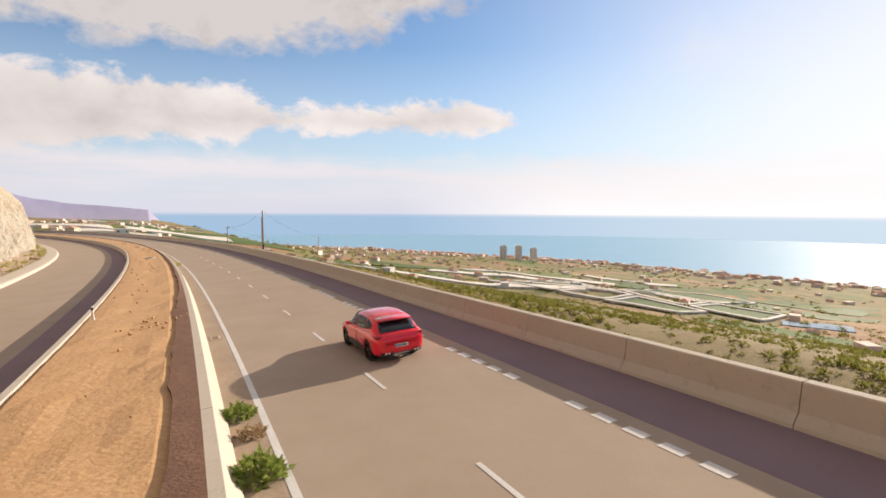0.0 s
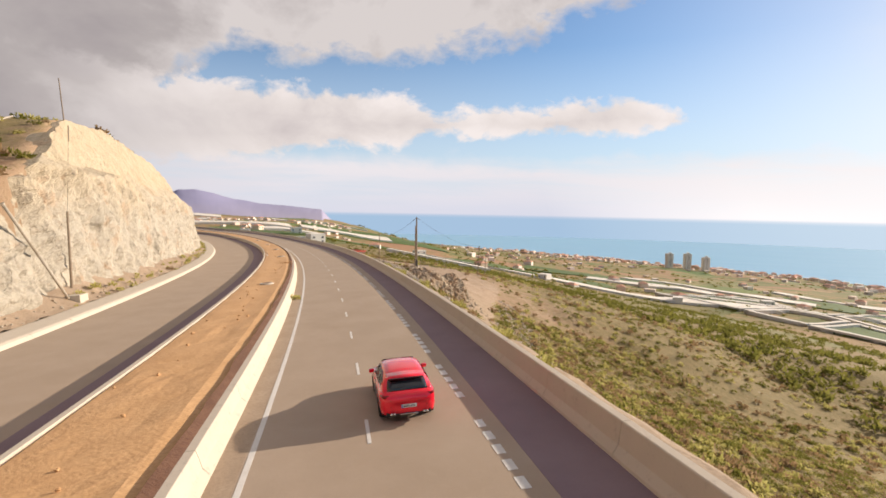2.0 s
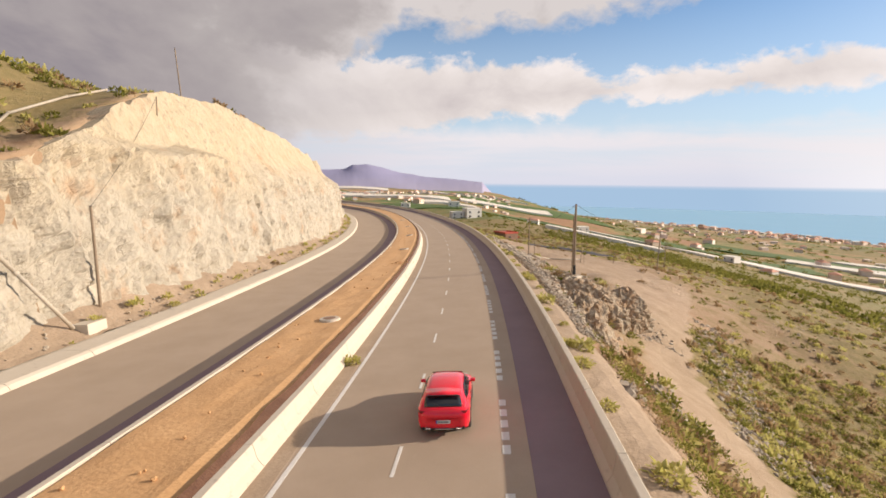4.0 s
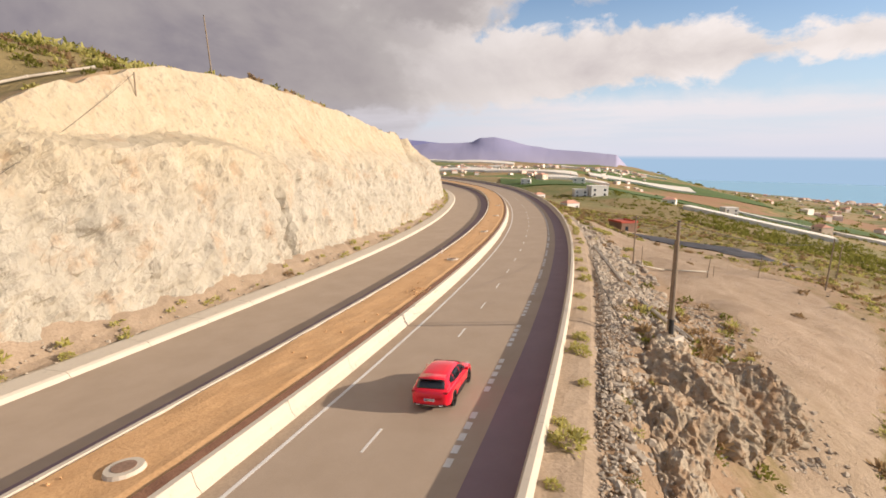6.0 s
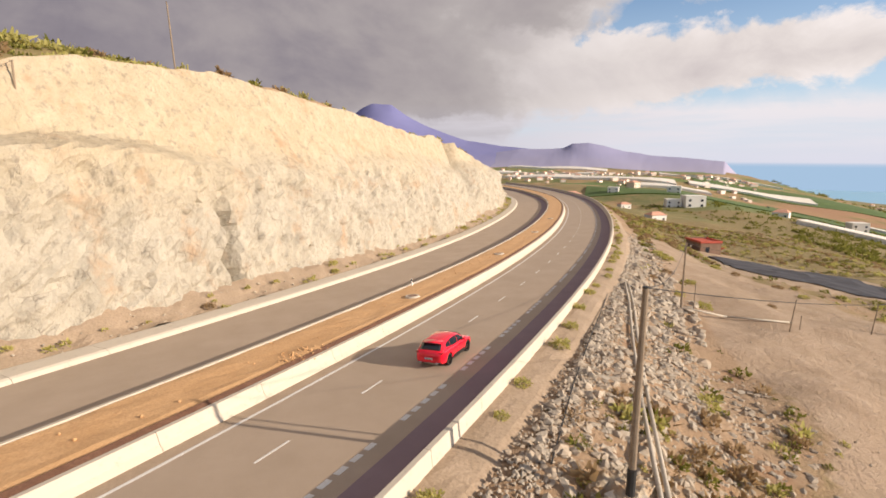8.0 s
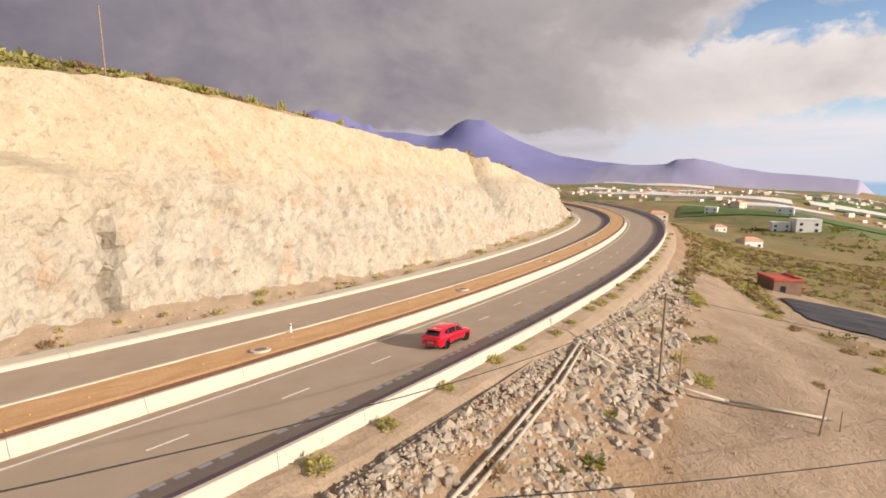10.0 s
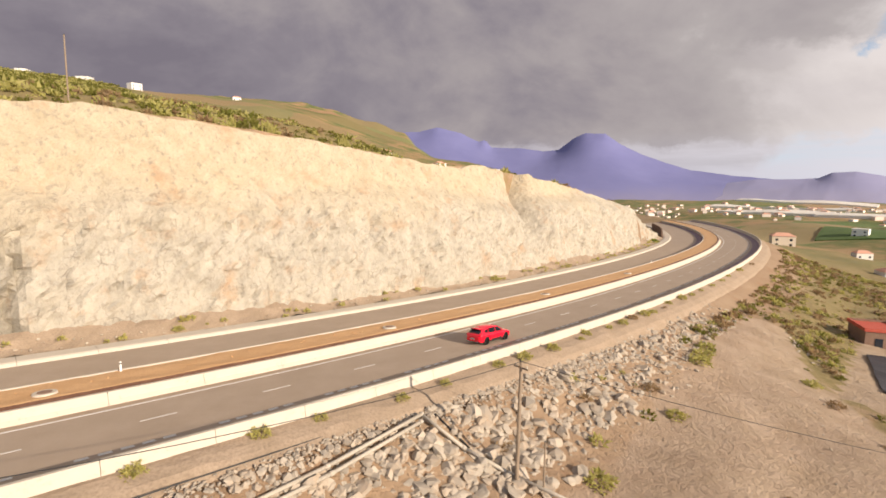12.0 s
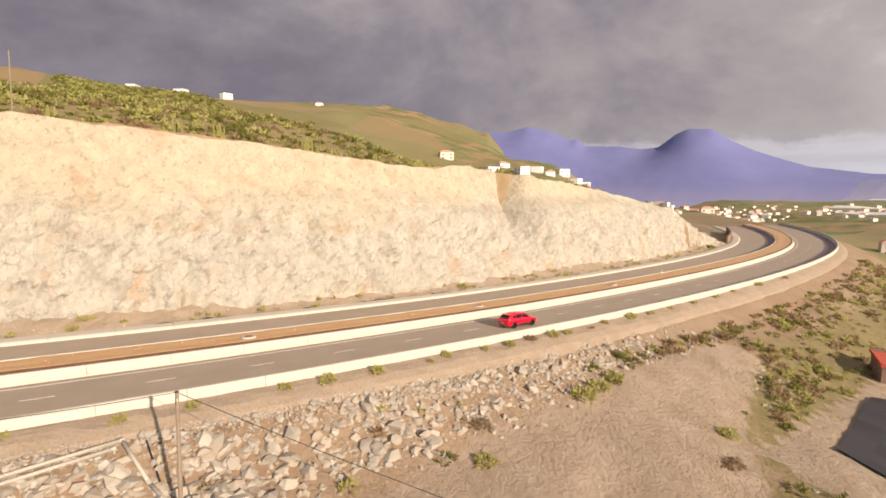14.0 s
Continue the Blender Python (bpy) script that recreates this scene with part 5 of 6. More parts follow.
def make_outcrop():
    rng = np.random.default_rng(3)
    loose = []
    home = empty("rock_outcrop", Matrix(), "jagged tan and rust rock outcrop below the pole", "rock")
    for s, o, dz, sx, sy, sz in ((112.5, 14.2, -4.6, 5.8, 4.3, 4.4), (107.5, 12.4, -4.4, 4.0, 3.0, 4.0), (102.5, 12.4, -5.0, 4.0, 2.4, 3.8), (115.5, 18.2, -5.8, 4.4, 3.6, 4.0), (118, 13, -3.4, 4.6, 3.0, 3.0)):
        lump = bmesh.new()
        bmesh.ops.create_icosphere(lump, subdivisions=6, radius=1.0)
        planes = [(Vector(rng.normal(0, 1, 3)).normalized(), rng.uniform(0.70, 1.0)) for _ in range(46)]
        for v in lump.verts:
            w = v.co * 2.1 + Vector((s, o, 0))
            v.co *= 1 + 0.30 * noise.noise(w) + 0.18 * noise.noise(w * 2.3)
            for n, d in planes:
                over = v.co.dot(n) - d
                if over > 0:
                    v.co -= n * over * 0.7
            v.co *= 1 + 0.08 * noise.noise(w * 4.0) + 0.045 * abs(noise.noise(w * 8.0)) + 0.016 * noise.noise(w * 17.0) - 0.08 * max(0.0, noise.noise(w * 5.1 + Vector((9, 3, 1))))
            v.co = Vector((v.co.x * sx, v.co.y * sy, v.co.z * sz))
        m = road_pose(s, o, dz)
        lump.verts.ensure_lookup_table()
        for k in rng.choice(len(lump.verts), 900):
            v = lump.verts[int(k)]
            if v.co.z > 0.62 * sz and rng.random() < 0.6:
                q = m @ v.co
                loose.append((q.x, q.y, q.z + 0.02, 0.10 + 0.32 * rng.random() ** 2.5, rng.uniform(0, 6.28)))
        part("boulder", lump, ROCK_RED, home).matrix_basis = m
    strewn("rubble", [stone_shape(rng) for _ in range(8)], loose, ROCK, "loose stones lying on the rock outcrop", "rubble")


make_scrub()
make_bushes()
make_stones()
make_outcrop()


# ---- track, pond, hut ----
def draped(name, outline, lift, mat, label, category, cells=14, kind="structure", thick=0.0):
    """A sheet laid over the land inside four corners."""
    a, b, c, d = [Vector((*p, 0)) for p in outline]
    verts, faces = [], []
    for j in range(cells + 1):
        for i in range(cells + 1):
            u, v = i / cells, j / cells
            p = a.lerp(b, u).lerp(d.lerp(c, u), v)
            verts.append(p)
    z = land(np.array([p.x for p in verts]), np.array([p.y for p in verts])) + lift
    verts = [(p.x, p.y, float(q)) for p, q in zip(verts, z)]
    k = cells + 1
    for j in range(cells):
        for i in range(cells):
            q = j * k + i
            faces.append((q, q + 1, q + 1 + k, q + k))
    if thick:
        rim = [i for i in range(k)] + [j * k + cells for j in range(1, k)] + [cells * k + i for i in range(cells - 1, -1, -1)] + [j * k for j in range(cells - 1, 0, -1)]
        n0 = len(verts)
        verts += [(verts[i][0], verts[i][1], verts[i][2] - thick) for i in rim]
        for i in range(len(rim)):
            j = (i + 1) % len(rim)
            faces.append((rim[i], rim[j], n0 + j, n0 + i))
    return tagged(new(name, finish(name, verts, faces, mat)), label, category, kind=kind)


def make_hut():
    base = road_point(231.5, 28.5)
    base = on_land(base.x, base.y, 0.3)
    h = float(np.interp(228, STATIONS, LINE_H))
    hut = empty("hut", Matrix.Translation(base) @ Matrix.Rotation(h + 0.35, 4, "Z"), "small brown block hut with a bright red flat roof", "hut")
    part("wall", box(6.4, 5.0, 3.0, pose(0, 0, 1.5)), BRICKISH, hut)
    part("roof", box(6.7, 5.3, 0.16, pose(0, 0, 3.02), 0.02), ROOF_RED, hut, "red painted flat roof")
    for x, y, lx, ly in ((0, 2.6, 6.7, 0.18), (0, -2.6, 6.7, 0.18), (3.28, 0, 0.18, 5.04), (-3.28, 0, 0.18, 5.04)):
        part("parapet", box(lx, ly, 0.35, pose(x, y, 3.27)), ROOF_RED if x <= 0 else BRICKISH, hut)
    part("door", box(0.06, 0.95, 2.0, pose(-3.22, 0.8, 1.0)), WINDOW_DARK, hut, "dark door")
    part("window", box(1.0, 0.06, 0.8, pose(-0.5, -2.52, 1.7)), WINDOW_DARK, hut, "dark window")
    part("ramp", box(3.4, 1.2, 0.12, Matrix.Translation((-1.0, -3.2, 0.9)) @ Matrix.Rotation(0.5, 4, "Y")), ROOF_RED, hut, "red sloping ramp slab")
    a, b, c, d = road_point(203, 29.5), road_point(222, 27.5), road_point(232, 60), road_point(198, 62)
    draped("pond", [(p.x, p.y) for p in (a, b, c, d)], 0.22, LINER, "empty reservoir with a black liner below the track", "reservoir", 16)


# ---- poles, pipes, cables ----
def make_pole(base, height, radius, label, lean=(0, 0), arm=False, tar=0.0, block=0.0, group="utility poles"):
    pole = empty("utility_pole", Matrix.Translation(base), label, "pole", group)
    tip = (lean[0], lean[1], height)
    part("shaft", rod_between((0, 0, -0.4), tip, radius, 10, radius * 0.68), WOOD, pole)
    part("cap", rod_between((tip[0], tip[1], height), (tip[0], tip[1], height + 0.05), radius * 0.72, 10), CABLE, pole)
    if tar:
        part("tarred_foot", rod(radius * 1.06, radius * 1.04, tar, 10), CABLE, pole, "black tarred pole foot")
    if block:
        part("footing", box(block, block, 0.7, pose(0, 0, 0.1), 0.04), CONCRETE, pole, "concrete footing block")
    if arm:
        part("crossarm", box(1.1, 0.09, 0.09, Matrix.Translation((tip[0], tip[1], height - 0.35)) @ Matrix.Rotation(0.6, 4, "Z"), 0.01), WOOD, pole)
        for f in (-0.45, 0.45):
            part("insulator", rod(0.045, 0.03, 0.14, 8, Matrix.Translation((tip[0] + f * math.cos(0.6), tip[1] + f * math.sin(0.6), height - 0.3))), CONCRETE, pole)
    return Vector(base) + Vector(tip)


def cable(a, b, sag, radius=0.018, name="cable", label="thin black overhead cable between poles"):
    pts = [Vector(a).lerp(Vector(b), k / 14) - Vector((0, 0, sag * 4 * (k / 14) * (1 - k / 14))) for k in range(15)]
    tagged(part(name, tube(pts, radius, 5), CABLE), label, "cable")


def land_at(s, o, lift=0.0):
    p = road_point(s, o)
    return on_land(p.x, p.y, -lift)


def pipe_run(points, radius, label):
    """A pipe on the ground: lengths with collars at the joints."""
    pipe = empty("pipe", Matrix(), label, "pipe", "pipes below the road")
    for p, q in zip(points, points[1:]):
        part("length", rod_between(p, q, radius, 12), PIPE, pipe, smooth_faces=True)
        part("collar", rod_between(Vector(q) - (Vector(q) - Vector(p)).normalized() * 0.12, Vector(q) + (Vector(q) - Vector(p)).normalized() * 0.12, radius * 1.25, 12), PIPE, pipe)


def make_poles():
    p1 = Vector((-39.64, 102.27, float(land(np.array([-39.64]), np.array([102.27]))[0])))
    p1.z = max(p1.z, 0.3)
    t1 = make_pole(p1, 8.6 - p1.z, 0.16, "tall weathered wooden utility pole on the rock outcrop", (-0.2, 0.25), tar=1.6, block=1.3)
    make_pole(p1 + Vector((-0.55, 0.65, -0.4)), 7.6 - p1.z, 0.09, "thin dark pole standing beside the tall wooden pole")
    b2 = land_at(158.35, 15.9)
    t2 = make_pole(b2, 4.2 - b2.z, 0.13, "grey wooden utility pole standing in the rubble", (-0.1, 0.1), arm=True)
    make_pole(land_at(159.2, 17.2), 3.3, 0.07, "short grey post beside the utility pole")
    b4 = land_at(159.4, 26.3)
    make_pole(b4, 3.4, 0.07, "short weathered post at the edge of the yard", (0.25, 0.1))
    make_pole(land_at(166, 35.5), 3.4, 0.07, "short weathered post at the edge of the yard", (0.2, 0.2))
    make_pole(land_at(161, 27.6), 1.5, 0.05, "low thin stake at the edge of the yard")
    t3 = make_pole(land_at(194.9, 63.0), 7.5, 0.13, "grey wooden utility pole beyond the yard", (0.2, 0.3), arm=True)
    t5 = make_pole(land_at(168, 46), 8.0, 0.13, "grey wooden utility pole below the yard", (0.3, 0.0))
    cable(t1, t2, 1.2)
    cable(t2, t3, 1.6)
    cable(t1, t5, 1.3)
    # cliff side
    left = road_point(98.4, -26.7, 0.7)
    tl = make_pole(left, 8.7, 0.14, "tall wooden pole at the foot of the cliff", (-0.2, -0.1), group="poles on the cliff")
    bench = Vector((-82.65, 77.62, 13.6))
    tb = make_pole(bench, 7.0, 0.11, "wooden pole standing on the cliff bench", (0.0, 0.1), group="poles on the cliff")
    make_pole(bench + Vector((-0.7, -0.3, 0.0)), 5.6, 0.06, "thin leaning strut beside the bench pole", (-1.9, -1.4), group="poles on the cliff")
    crest = on_land(-101.5, 90.0)
    make_pole(crest, 9.0, 0.11, "tall thin leaning pole on the crest of the hill", (-0.7, -0.4), group="poles on the cliff")
    for x, y in ((-113, 108), (-122, 119), (-134, 130), (-147, 139)):
        make_pole(on_land(x - 8, y - 9), 2.2, 0.05, "thin fence stake on the crest of the hill", group="poles on the cliff")
    cable(tl, tb, 0.6)
    foot = box(1.9, 1.3, 0.9, None, 0.05)
    block = part("footing", foot, CONCRETE, label="grey concrete block at the foot of the cliff")
    block.name = "concrete_block"
    tagged(block, category="block")
    block.matrix_basis = road_pose(94.6, -24.9, 0.75)
    pipe_run([road_point(93.5, -25.2, 1.0), road_point(90.4, -26.2, 5.4), road_point(87.2, -27.2, 9.8)], 0.13, "pale pipe slanting up the cut rock")
    top = [on_land(*road_point(87, -27.6).xy), on_land(*road_point(98, -35).xy), on_land(*road_point(108, -41).xy), on_land(*road_point(118, -42.5).xy), on_land(*road_point(126, -43).xy)]
    pipe_run([p + Vector((0, 0, 0.5)) for p in top], 0.13, "pale pipe running over the hillside")
    # the pair of pipes along the rubble, with a corner and a branch
    for shift in (0.0, 0.42):
        run = [p1 + Vector((0.6 + shift, 1.0, 0.25)), land_at(128, 13.4 + shift, 0.35), land_at(140, 11.9 + shift, 0.35), land_at(149, 11.0 + shift, 0.35), land_at(156.1 - shift, 10.1 + shift, 0.40),
               land_at(157.2, 12.8, 0.35), land_at(158.4 - shift, 15.3, 0.35), land_at(160.4, 20.5, 0.3), land_at(162, 27.0, 0.3)]
        pipe_run(run if not shift else run[:5], 0.11, "dusty grey steel pipe lying over the rubble")
    hose = [land_at(s, o, 0.12) for s, o in ((118, 10.8), (126, 10.0), (134, 9.5), (142, 9.2), (150, 8.9), (156, 8.5))]
    tagged(part("hose", tube(hose, 0.035), CABLE), "black hose lying along the gravel", "hose")
    hose = [land_at(s, o, 0.1) for s, o in ((157.2, 8.0), (157.3, 10.2), (157.6, 12.0), (157.9, 14.0))]
    tagged(part("hose", tube(hose, 0.06), CABLE), "black hose running down the rubble", "hose")


def make_median_things():
    first = None
    for s in (39.4, 143.6, 247.0):
        m = road_pose(s, -9.35, 0.92)
        if first is None:
            first = empty("marker_post", m, "short white plastic marker post on the median", "post", "marker posts on the median")
            part("shaft", box(0.14, 0.10, 0.75, pose(0, 0, 0.37), 0.02), WALL_WHITE, first)
            part("band", box(0.15, 0.11, 0.12, pose(0, 0, 0.60), 0.01), CAR_BLACK, first, "dark reflector band")
        else:
            copy_thing(first, m)
    first = None
    for s, o in ((93.4, -7.2), (138.9, -6.9), (167.0, -7.1), (196, -7.2), (226, -7.2)):
        m = road_pose(s, o, 0.95)
        if first is None:
            first = empty("manhole", m, "round concrete manhole ring sunk in the median", "manhole", "manholes on the median")
            part("ring", rod(0.72, 0.66, 0.16, 20, Matrix.Translation((0, 0, -0.06))), CONCRETE, first)
            part("lid", rod(0.42, 0.42, 0.05, 20, Matrix.Translation((0, 0, 0.075))), BRICKISH, first, "dark rusty manhole lid")
        else:
            copy_thing(first, m)
    rng = np.random.default_rng(8)
    clod = [stone_shape(rng) for _ in range(4)]
    heap = []
    for s0, o0, n, spread in ((122.1, -5.9, 60, 0.9), (35, -6.6, 26, 1.2), (70, -8, 40, 20.0), (150, -7.5, 60, 40.0)):
        for _ in range(n):
            p = road_point(s0 + rng.normal(0, spread), o0 + rng.normal(0, min(spread, 0.7)), 0.97)
            heap.append((p.x, p.y, p.z, rng.uniform(0.06, 0.26), rng.uniform(0, 6)))
    strewn("clods", clod, heap, MEDIAN, "clods of orange-brown soil on the median", "clods")
    drain = empty("drain", road_pose(34.6, -4.05, 0.01), "open concrete gutter drain beside the edge line", "drain")
    part("frame", box(0.7, 0.42, 0.06, pose(0, 0, 0.0), 0.01), CONCRETE, drain)
    part("grate", box(0.5, 0.28, 0.04, pose(0, 0, 0.02)), BRICKISH, drain, "rusty drain opening")


make_hut()
make_poles()
make_median_things()


# ---- far land: houses, towers, fields, greenhouses ----
def house_kind(walls, tile, x, y, z, storeys, sides=(-1, 1), ends=(-0.3, 0.3)):
    home = empty("house", Matrix.Translation((0, 0, -500)), "", "house")
    part("wall", box(x, y, z, pose(0, 0, z / 2 - 1)), walls, home)
    if tile:
        roof = bmesh.new()
        a = [roof.verts.new(p) for p in ((-x / 2 - 0.4, -y / 2 - 0.4, z - 1), (x / 2 + 0.4, -y / 2 - 0.4, z - 1), (x / 2 + 0.4, y / 2 + 0.4, z - 1), (-x / 2 - 0.4, y / 2 + 0.4, z - 1), (-x / 4, 0, z + 0.9), (x / 4, 0, z + 0.9))]
        for f in ((0, 1, 5, 4), (1, 2, 5), (2, 3, 4, 5), (3, 0, 4), (3, 2, 1, 0)):
            roof.faces.new([a[i] for i in f])
        part("roof", roof, ROOF_TILE, home, "terracotta hipped roof")
    else:
        part("roof", box(x + 0.2, y + 0.2, 0.5, pose(0, 0, z - 0.8)), walls, home, "flat roof with a parapet")
    for k in range(storeys):
        for f in ends:
            for side in sides:
                part("window", box(1.4, 0.12, 1.3, pose(f * x, side * y / 2, 1.0 + 2.9 * k)), WINDOW_DARK, home)
    return home


def make_town():
    rng = np.random.default_rng(31)
    kinds = [(house_kind(WALL_WHITE, False, 11, 9, 7, 2), "white flat-roofed house"), (house_kind(WALL_CREAM, True, 12, 9, 7, 2), "cream house with a terracotta roof"), (house_kind(WALL_OCHRE, False, 16, 10, 9, 2), "ochre flat-roofed apartment house"), (house_kind(WALL_WHITE, True, 10, 8, 4.5, 1), "small white house with a terracotta roof")]
    kinds += [(house_kind(WALL_CREAM, True, 13, 9, 6, 1, (1, -1), (0.2,)), "cream house with a terracotta roof"), (house_kind(WALL_OCHRE, True, 17, 10, 7, 1, (1, -1), (0.2,)), "ochre house with a terracotta roof"), (house_kind(WALL_WHITE, False, 13, 10, 7, 1, (1, -1), (0.2,)), "white flat-roofed house")]

    def put(x, y, where, group, size=1.0, kind=None):
        k = 4 + rng.integers(3) if kind is None else kind
        home, label = kinds[k]
        ob = copy_thing(home, Matrix.Translation(on_land(x, y, 0.3)) @ Matrix.Rotation(rng.uniform(0, 3.14), 4, "Z"))
        ob.scale = (size, size, size)
        tagged(ob, label + " " + where, "house", group)
    far = []
    for k in range(430):
        v = rng.uniform(-300, 2600)
        u = 1960 - max(0, v - 1300) * 0.33 - 30 - 420 * rng.random() ** 1.5
        x, y, size = 0.72 * u - 0.69 * v, 0.69 * u + 0.72 * v, rng.uniform(0.9, 1.7)
        if k < 150:
            put(x, y, "in the coast town", "houses along the coast", size)
        else:
            far.append((*on_land(x, y, 0.3), size, rng.uniform(0, 3.14)))
    for _ in range(260):
        v, u = rng.uniform(-500, 2600), rng.uniform(420, 1850)
        u -= max(0, v - 1300) * 0.33
        far.append((*on_land(0.72 * u - 0.69 * v, 0.69 * u + 0.72 * v, 0.3), rng.uniform(0.6, 1.2), rng.uniform(0, 3.14)))
    for _ in range(330):
        az, d = rng.uniform(31, 82), 620 + 330 * rng.random() ** 0.7
        far.append((*on_land(*bearing(az, d), 0.3), rng.uniform(0.28, 0.6), rng.uniform(0, 3.14)))
    cube = ((-1, -1), (1, -1), (1, 1), (-1, 1))
    wall = (np.array([(7 * a, 5 * b, c) for c in (-1, 6) for a, b in cube], float), [(0, 1, 5, 4), (1, 2, 6, 5), (2, 3, 7, 6), (3, 0, 4, 7), (4, 5, 6, 7)])
    hip = (np.array([(7.4 * a, 5.4 * b, 6.02) for a, b in cube] + [(-3, 0, 8.2), (3, 0, 8.2)], float), [(0, 1, 5, 4), (1, 2, 5), (2, 3, 4, 5), (3, 0, 4)])
    strewn("far_houses", [wall], far, WALL_MIXED, "pale walls of houses in the distant coast towns", "houses")
    strewn("far_roofs", [hip], far[::2], ROOF_TILE, "terracotta roofs of the distant coast towns", "roofs")
    for _ in range(24):
        az, d = rng.uniform(58, 72), rng.uniform(480, 760)
        put(*bearing(az, d), "in the village", "houses of the village", rng.uniform(0.5, 0.85), rng.choice((0, 0, 1, 3)))
    for turn, reach, kind in ((96.5, 335, 1), (91.5, 300, 0), (90.3, 340, 3), (88.2, 320, 0), (86.6, 350, 0), (85.2, 330, 3), (84.0, 360, 0), (82.6, 345, 0), (81.6, 380, 0), (80.7, 360, 1), (79.8, 395, 0), (79.0, 375, 0), (78.2, 420, 3),
                              (77.3, 395, 0), (76.5, 440, 0), (75.7, 410, 1), (75.0, 455, 0), (74.2, 430, 0), (73.4, 470, 0), (72.6, 445, 3), (110, 520, 3), (119, 470, 0), (123, 430, 0), (127, 455, 0)):
        put(-41 - math.sin(radians(turn)) * reach, 152 + math.cos(radians(turn)) * reach, "on the hillside", "houses on the hillside", 0.72, kind)
    for x, y, size, kind in ((-265, 408, 1.2, 0), (-275, 400, 0.9, 0), (-357, 427, 0.8, 0), (-274, 352, 0.7, 3), (-330, 470, 1.0, 0), (-240, 470, 1.0, 3), (-215, 520, 1.0, 0), (-420, 520, 1.0, 1), (-160, 560, 1.0, 1), (-100, 610, 1.1, 0), (-60, 520, 1.0, 3), (40, 640, 1.1, 0), (-20, 700, 1.1, 1), (150, 760, 1.2, 0), (-205, 300, 0.8, 3), (-300, 330, 0.9, 1)):
        put(x, y, "among the fields", "houses among the fields", size, kind)
    for home, _ in kinds:
        for o in (home, *home.children_recursive):
            bpy.data.objects.remove(o)
    # three towers at the coast
    for az, h in ((-2.6, 48), (-4.3, 52), (-6.0, 46)):
        x, y = bearing(az - 1.5, 1830)
        tower = empty("tower_block", Matrix.Translation(on_land(x, y, 1)) @ Matrix.Rotation(0.5, 4, "Z"), "tall cream apartment tower near the shore", "tower block", "towers near the shore")
        part("wall", box(20, 16, h, pose(0, 0, h / 2), 0.3), WALL_WHITE, tower)
        part("roof", box(8, 7, 4, pose(2, 0, h + 2)), WALL_WHITE, tower)
        for k in range(int(h / 3.6)):
            part("balcony", box(20.6, 16.6, 2.4, pose(0, 0, 2.6 + 3.6 * k)), WALL_WHITE, tower)
            part("window", box(9, 16.3, 0.7, pose(0, 0, 4.3 + 3.6 * k)), WINDOW_DARK, tower)


def rect(x, y, lx, ly, turn):
    c, s = math.cos(turn), math.sin(turn)
    return [(x + u * lx / 2 * c - v * ly / 2 * s, y + u * lx / 2 * s + v * ly / 2 * c) for u, v in ((-1, -1), (1, -1), (1, 1), (-1, 1))]


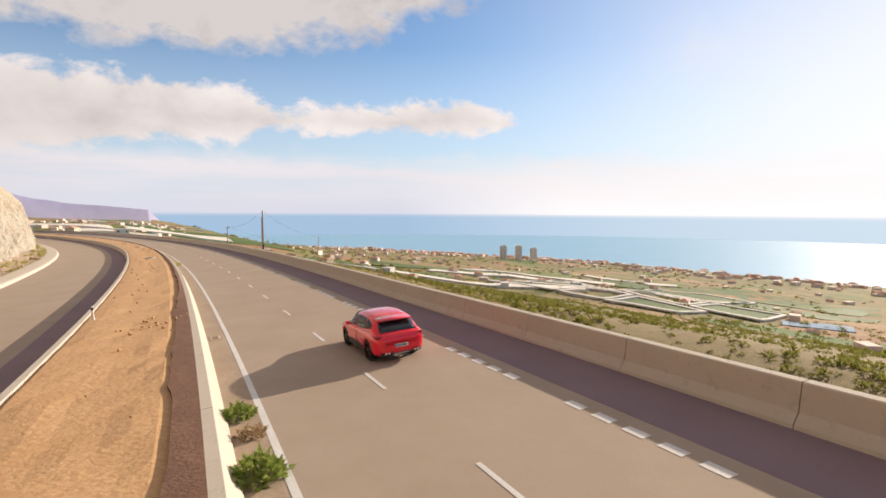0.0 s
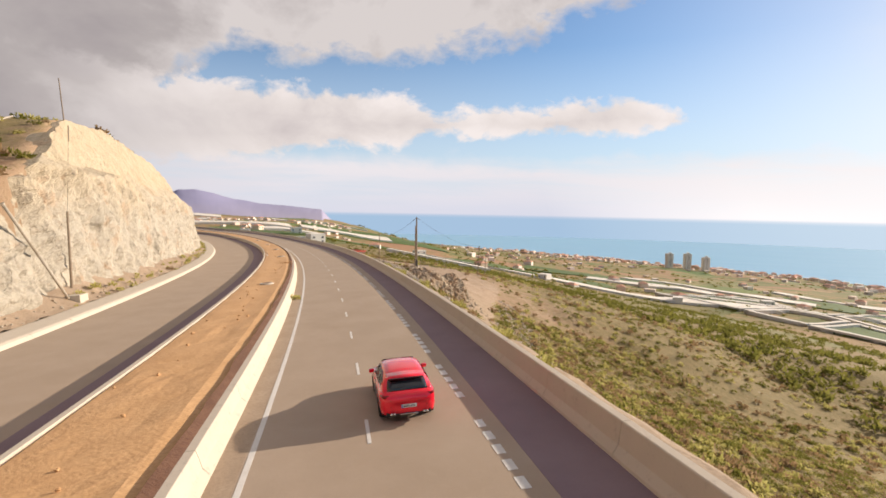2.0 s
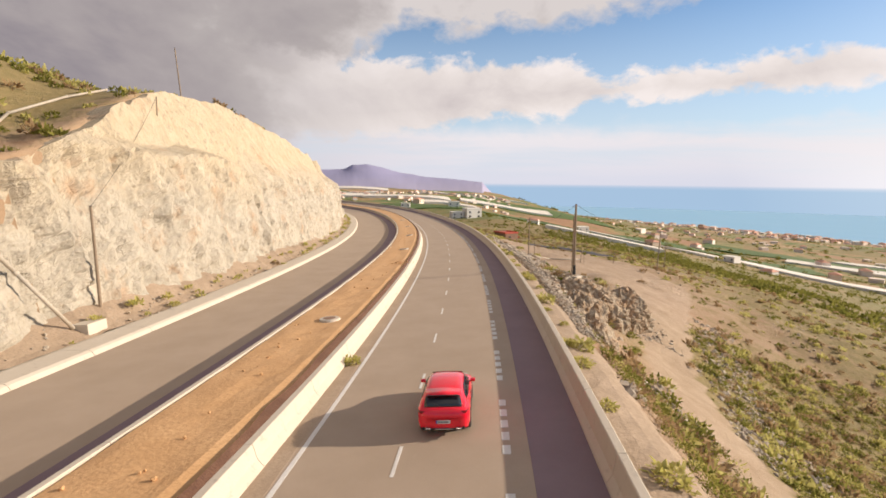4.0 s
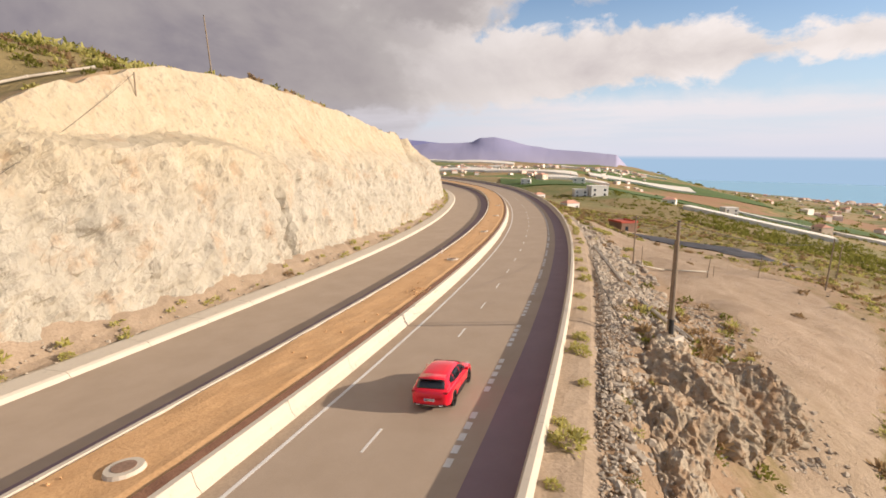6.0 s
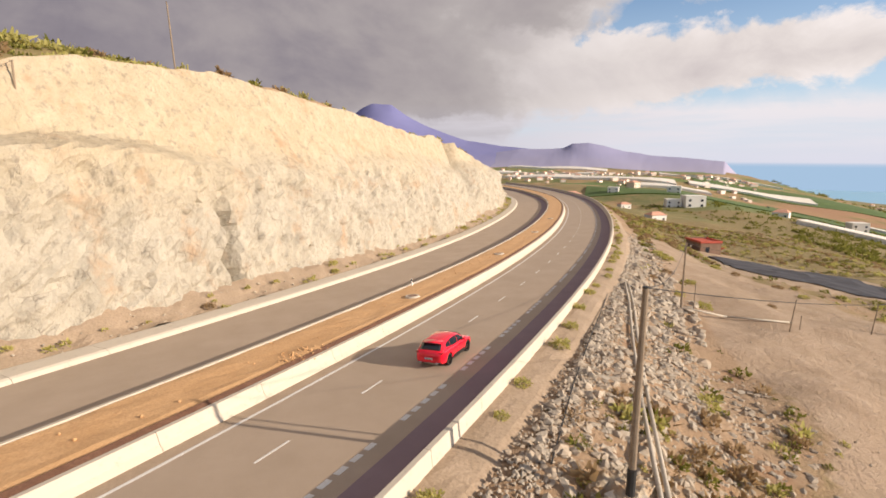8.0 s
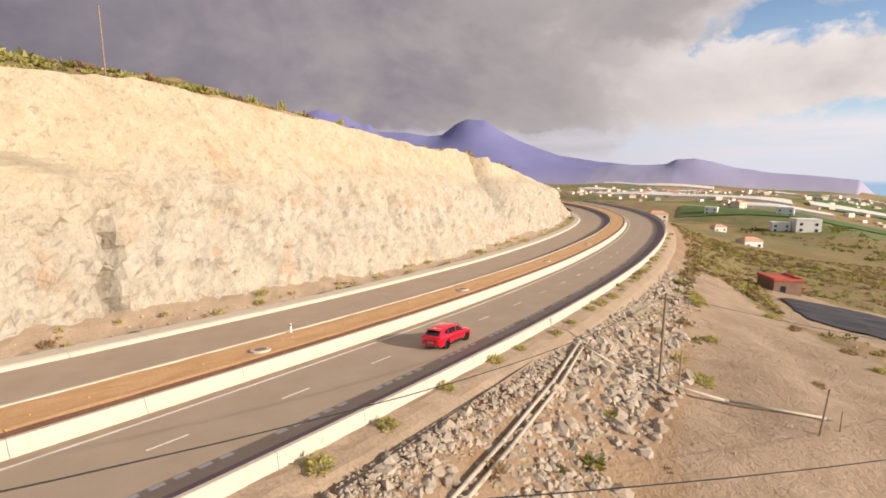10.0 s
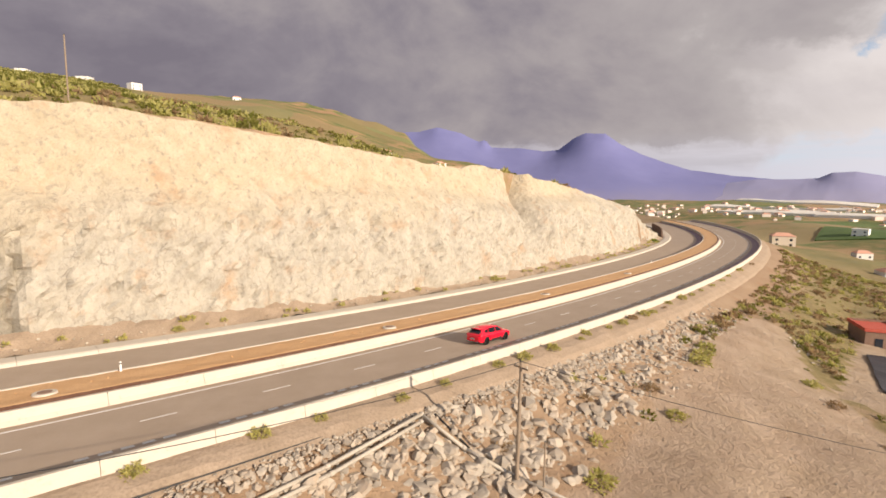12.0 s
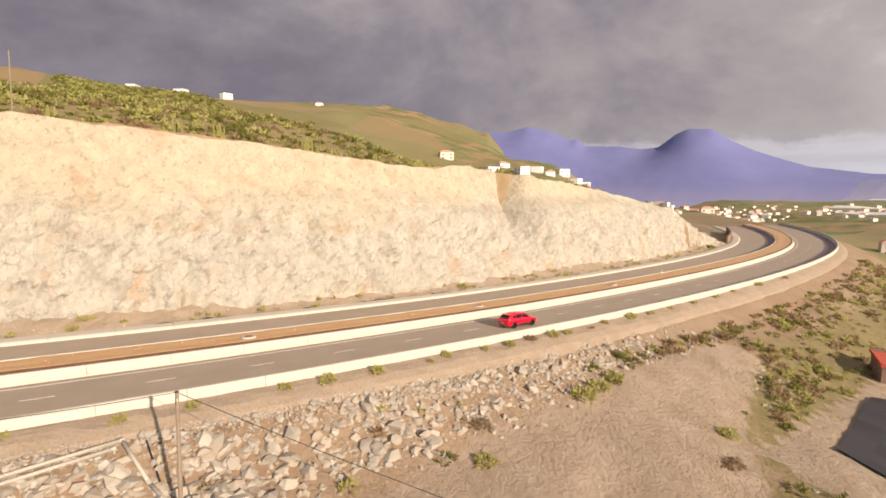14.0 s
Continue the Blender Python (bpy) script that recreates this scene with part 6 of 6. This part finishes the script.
def make_fields():
    rng = np.random.default_rng(17)
    def walls(corners, h):
        bm = bmesh.new()
        for p, q in zip(corners, corners[1:] + corners[:1]):
            for k in range(6):
                u = [p[i] + (q[i] - p[i]) * k / 6 for i in (0, 1)]
                v = [p[i] + (q[i] - p[i]) * (k + 1) / 6 for i in (0, 1)]
                a, b = on_land(*u), on_land(*v)
                f = bmesh.new()
                lo = [f.verts.new((*w[:2], w[2] - 1)) for w in (a, b)]
                hi = [f.verts.new((*w[:2], w[2] + h)) for w in (a, b)]
                f.faces.new((lo[0], lo[1], hi[1], hi[0]))
                n = Vector((-(b.y - a.y), b.x - a.x, 0)).normalized() * 5.0
                g = bmesh.ops.extrude_face_region(f, geom=list(f.faces))
                bmesh.ops.translate(f, verts=[e for e in g["geom"] if isinstance(e, bmesh.types.BMVert)], vec=n)
                joined(bm, f)
        tagged(part("field_wall", bm, SHEET), "pale windbreak wall round a green plantation", "wall", "windbreak walls")
    # banana plots in a skewed grid below the hump
    for a0, a1, b0, b1, crop in ((0, 110, -75, 0, 1), (115, 190, -80, 0, 1), (195, 265, -75, 0, 0), (270, 345, -70, 20, 1), (40, 150, -155, -85, 1), (155, 215, -155, -85, 0), (220, 300, -160, -85, 1), (10, 100, 8, 80, 1), (105, 200, 8, 85, 1), (205, 262, 8, 85, 1), (120, 265, 92, 170, 1)):
        a, b = (a0 + a1) / 2, (b0 + b1) / 2
        c = rect(102 + 0.70 * a + 0.714 * b, 837 - 0.714 * a + 0.70 * b, a1 - a0, b1 - b0, -0.795)
        if crop:
            draped("crop_field", c, 1.6, CROP, "green banana plantation behind pale walls", "field", 8, thick=2.5)
        walls(c, 3.4)
    for x, y, lx, ly, turn in ((-351, 465, 110, 70, 0.8), (-313, 520, 90, 60, 0.8), (-230, 560, 110, 60, 0.6), (-397, 769, 220, 90, 0.7), (-120, 760, 180, 90, 0.3), (-260, 640, 150, 80, 0.6), (420, 700, 160, 120, -0.79), (500, 860, 220, 140, -0.79), (-80, 1000, 240, 120, 0.1), (330, 980, 240, 140, -0.6)):
        draped("crop_field", rect(x, y, lx, ly, turn), 0.8, CROP, "open green crop field on the coastal plain", "field", 8, thick=2.0)
    for x, y, lx, ly, turn in ((-594, 540, 150, 60, 0.75), (-510, 600, 170, 60, 0.75), (-430, 585, 120, 45, 0.8), (-420, 720, 190, 50, 0.75), (-175, 600, 190, 60, 0.25), (-165, 445, 120, 60, 0.35), (20, 650, 330, 60, 0.1), (60, 900, 380, 70, 0.0), (120, 1030, 420, 70, -0.3), (330, 1120, 260, 60, -0.5),
                               (-700, 620, 220, 60, 0.8), (-830, 760, 260, 60, 0.75), (-560, 860, 240, 60, 0.7)):
        draped("greenhouse", rect(x, y, lx * 0.72, ly * 0.6, turn), 2.6, SHEET, "low white plastic greenhouse on the plain", "greenhouse", 8, kind="", thick=3.2)
    draped("pond_water", rect(352, 545, 60, 34, -0.5), 1.2, POND, "pale blue irrigation pond", "pond", 6, thick=2.0)


make_town()
make_fields()


# ---- motion ----
CAR_T = (0, 2, 4, 7, 10.5, 13, 14)
CAR_S = (27.6, 56.4, 80.3, 115.8, 155.5, 183.3, 194.3)
CAR_O = (1.54, 1.42, 1.45, 1.66, 1.68, 1.62, 1.62)


def glide(t, ts, vs):
    """A smooth curve through the given values."""
    slopes = [(vs[min(i + 1, len(vs) - 1)] - vs[max(i - 1, 0)]) / (ts[min(i + 1, len(ts) - 1)] - ts[max(i - 1, 0)]) for i in range(len(vs))]
    i = min(max(int(np.searchsorted(ts, t, "right")) - 1, 0), len(ts) - 2)
    h = ts[i + 1] - ts[i]
    u = (t - ts[i]) / h
    return ((1 + 2 * u) * (1 - u) ** 2 * vs[i] + u * (1 - u) ** 2 * h * slopes[i] + u * u * (3 - 2 * u) * vs[i + 1] + u * u * (u - 1) * h * slopes[i + 1])


def motions():
    rows = []
    for k in range(0, 57):
        t = k * 0.25
        rows.append((t, road_pose(glide(t, CAR_T, CAR_S), glide(t, CAR_T, CAR_O), 0.004)))
    walk(CAR, rows)
    for wheel, x, y in WHEELS:
        turns = []
        for k in range(0, 421):
            t = k / FPS
            turns.append((t, pose(x, y, 0.368) @ Matrix.Rotation((glide(t, CAR_T, CAR_S) - CAR_S[0]) / 0.368, 4, "Y")))
        walk(wheel, turns)


motions()
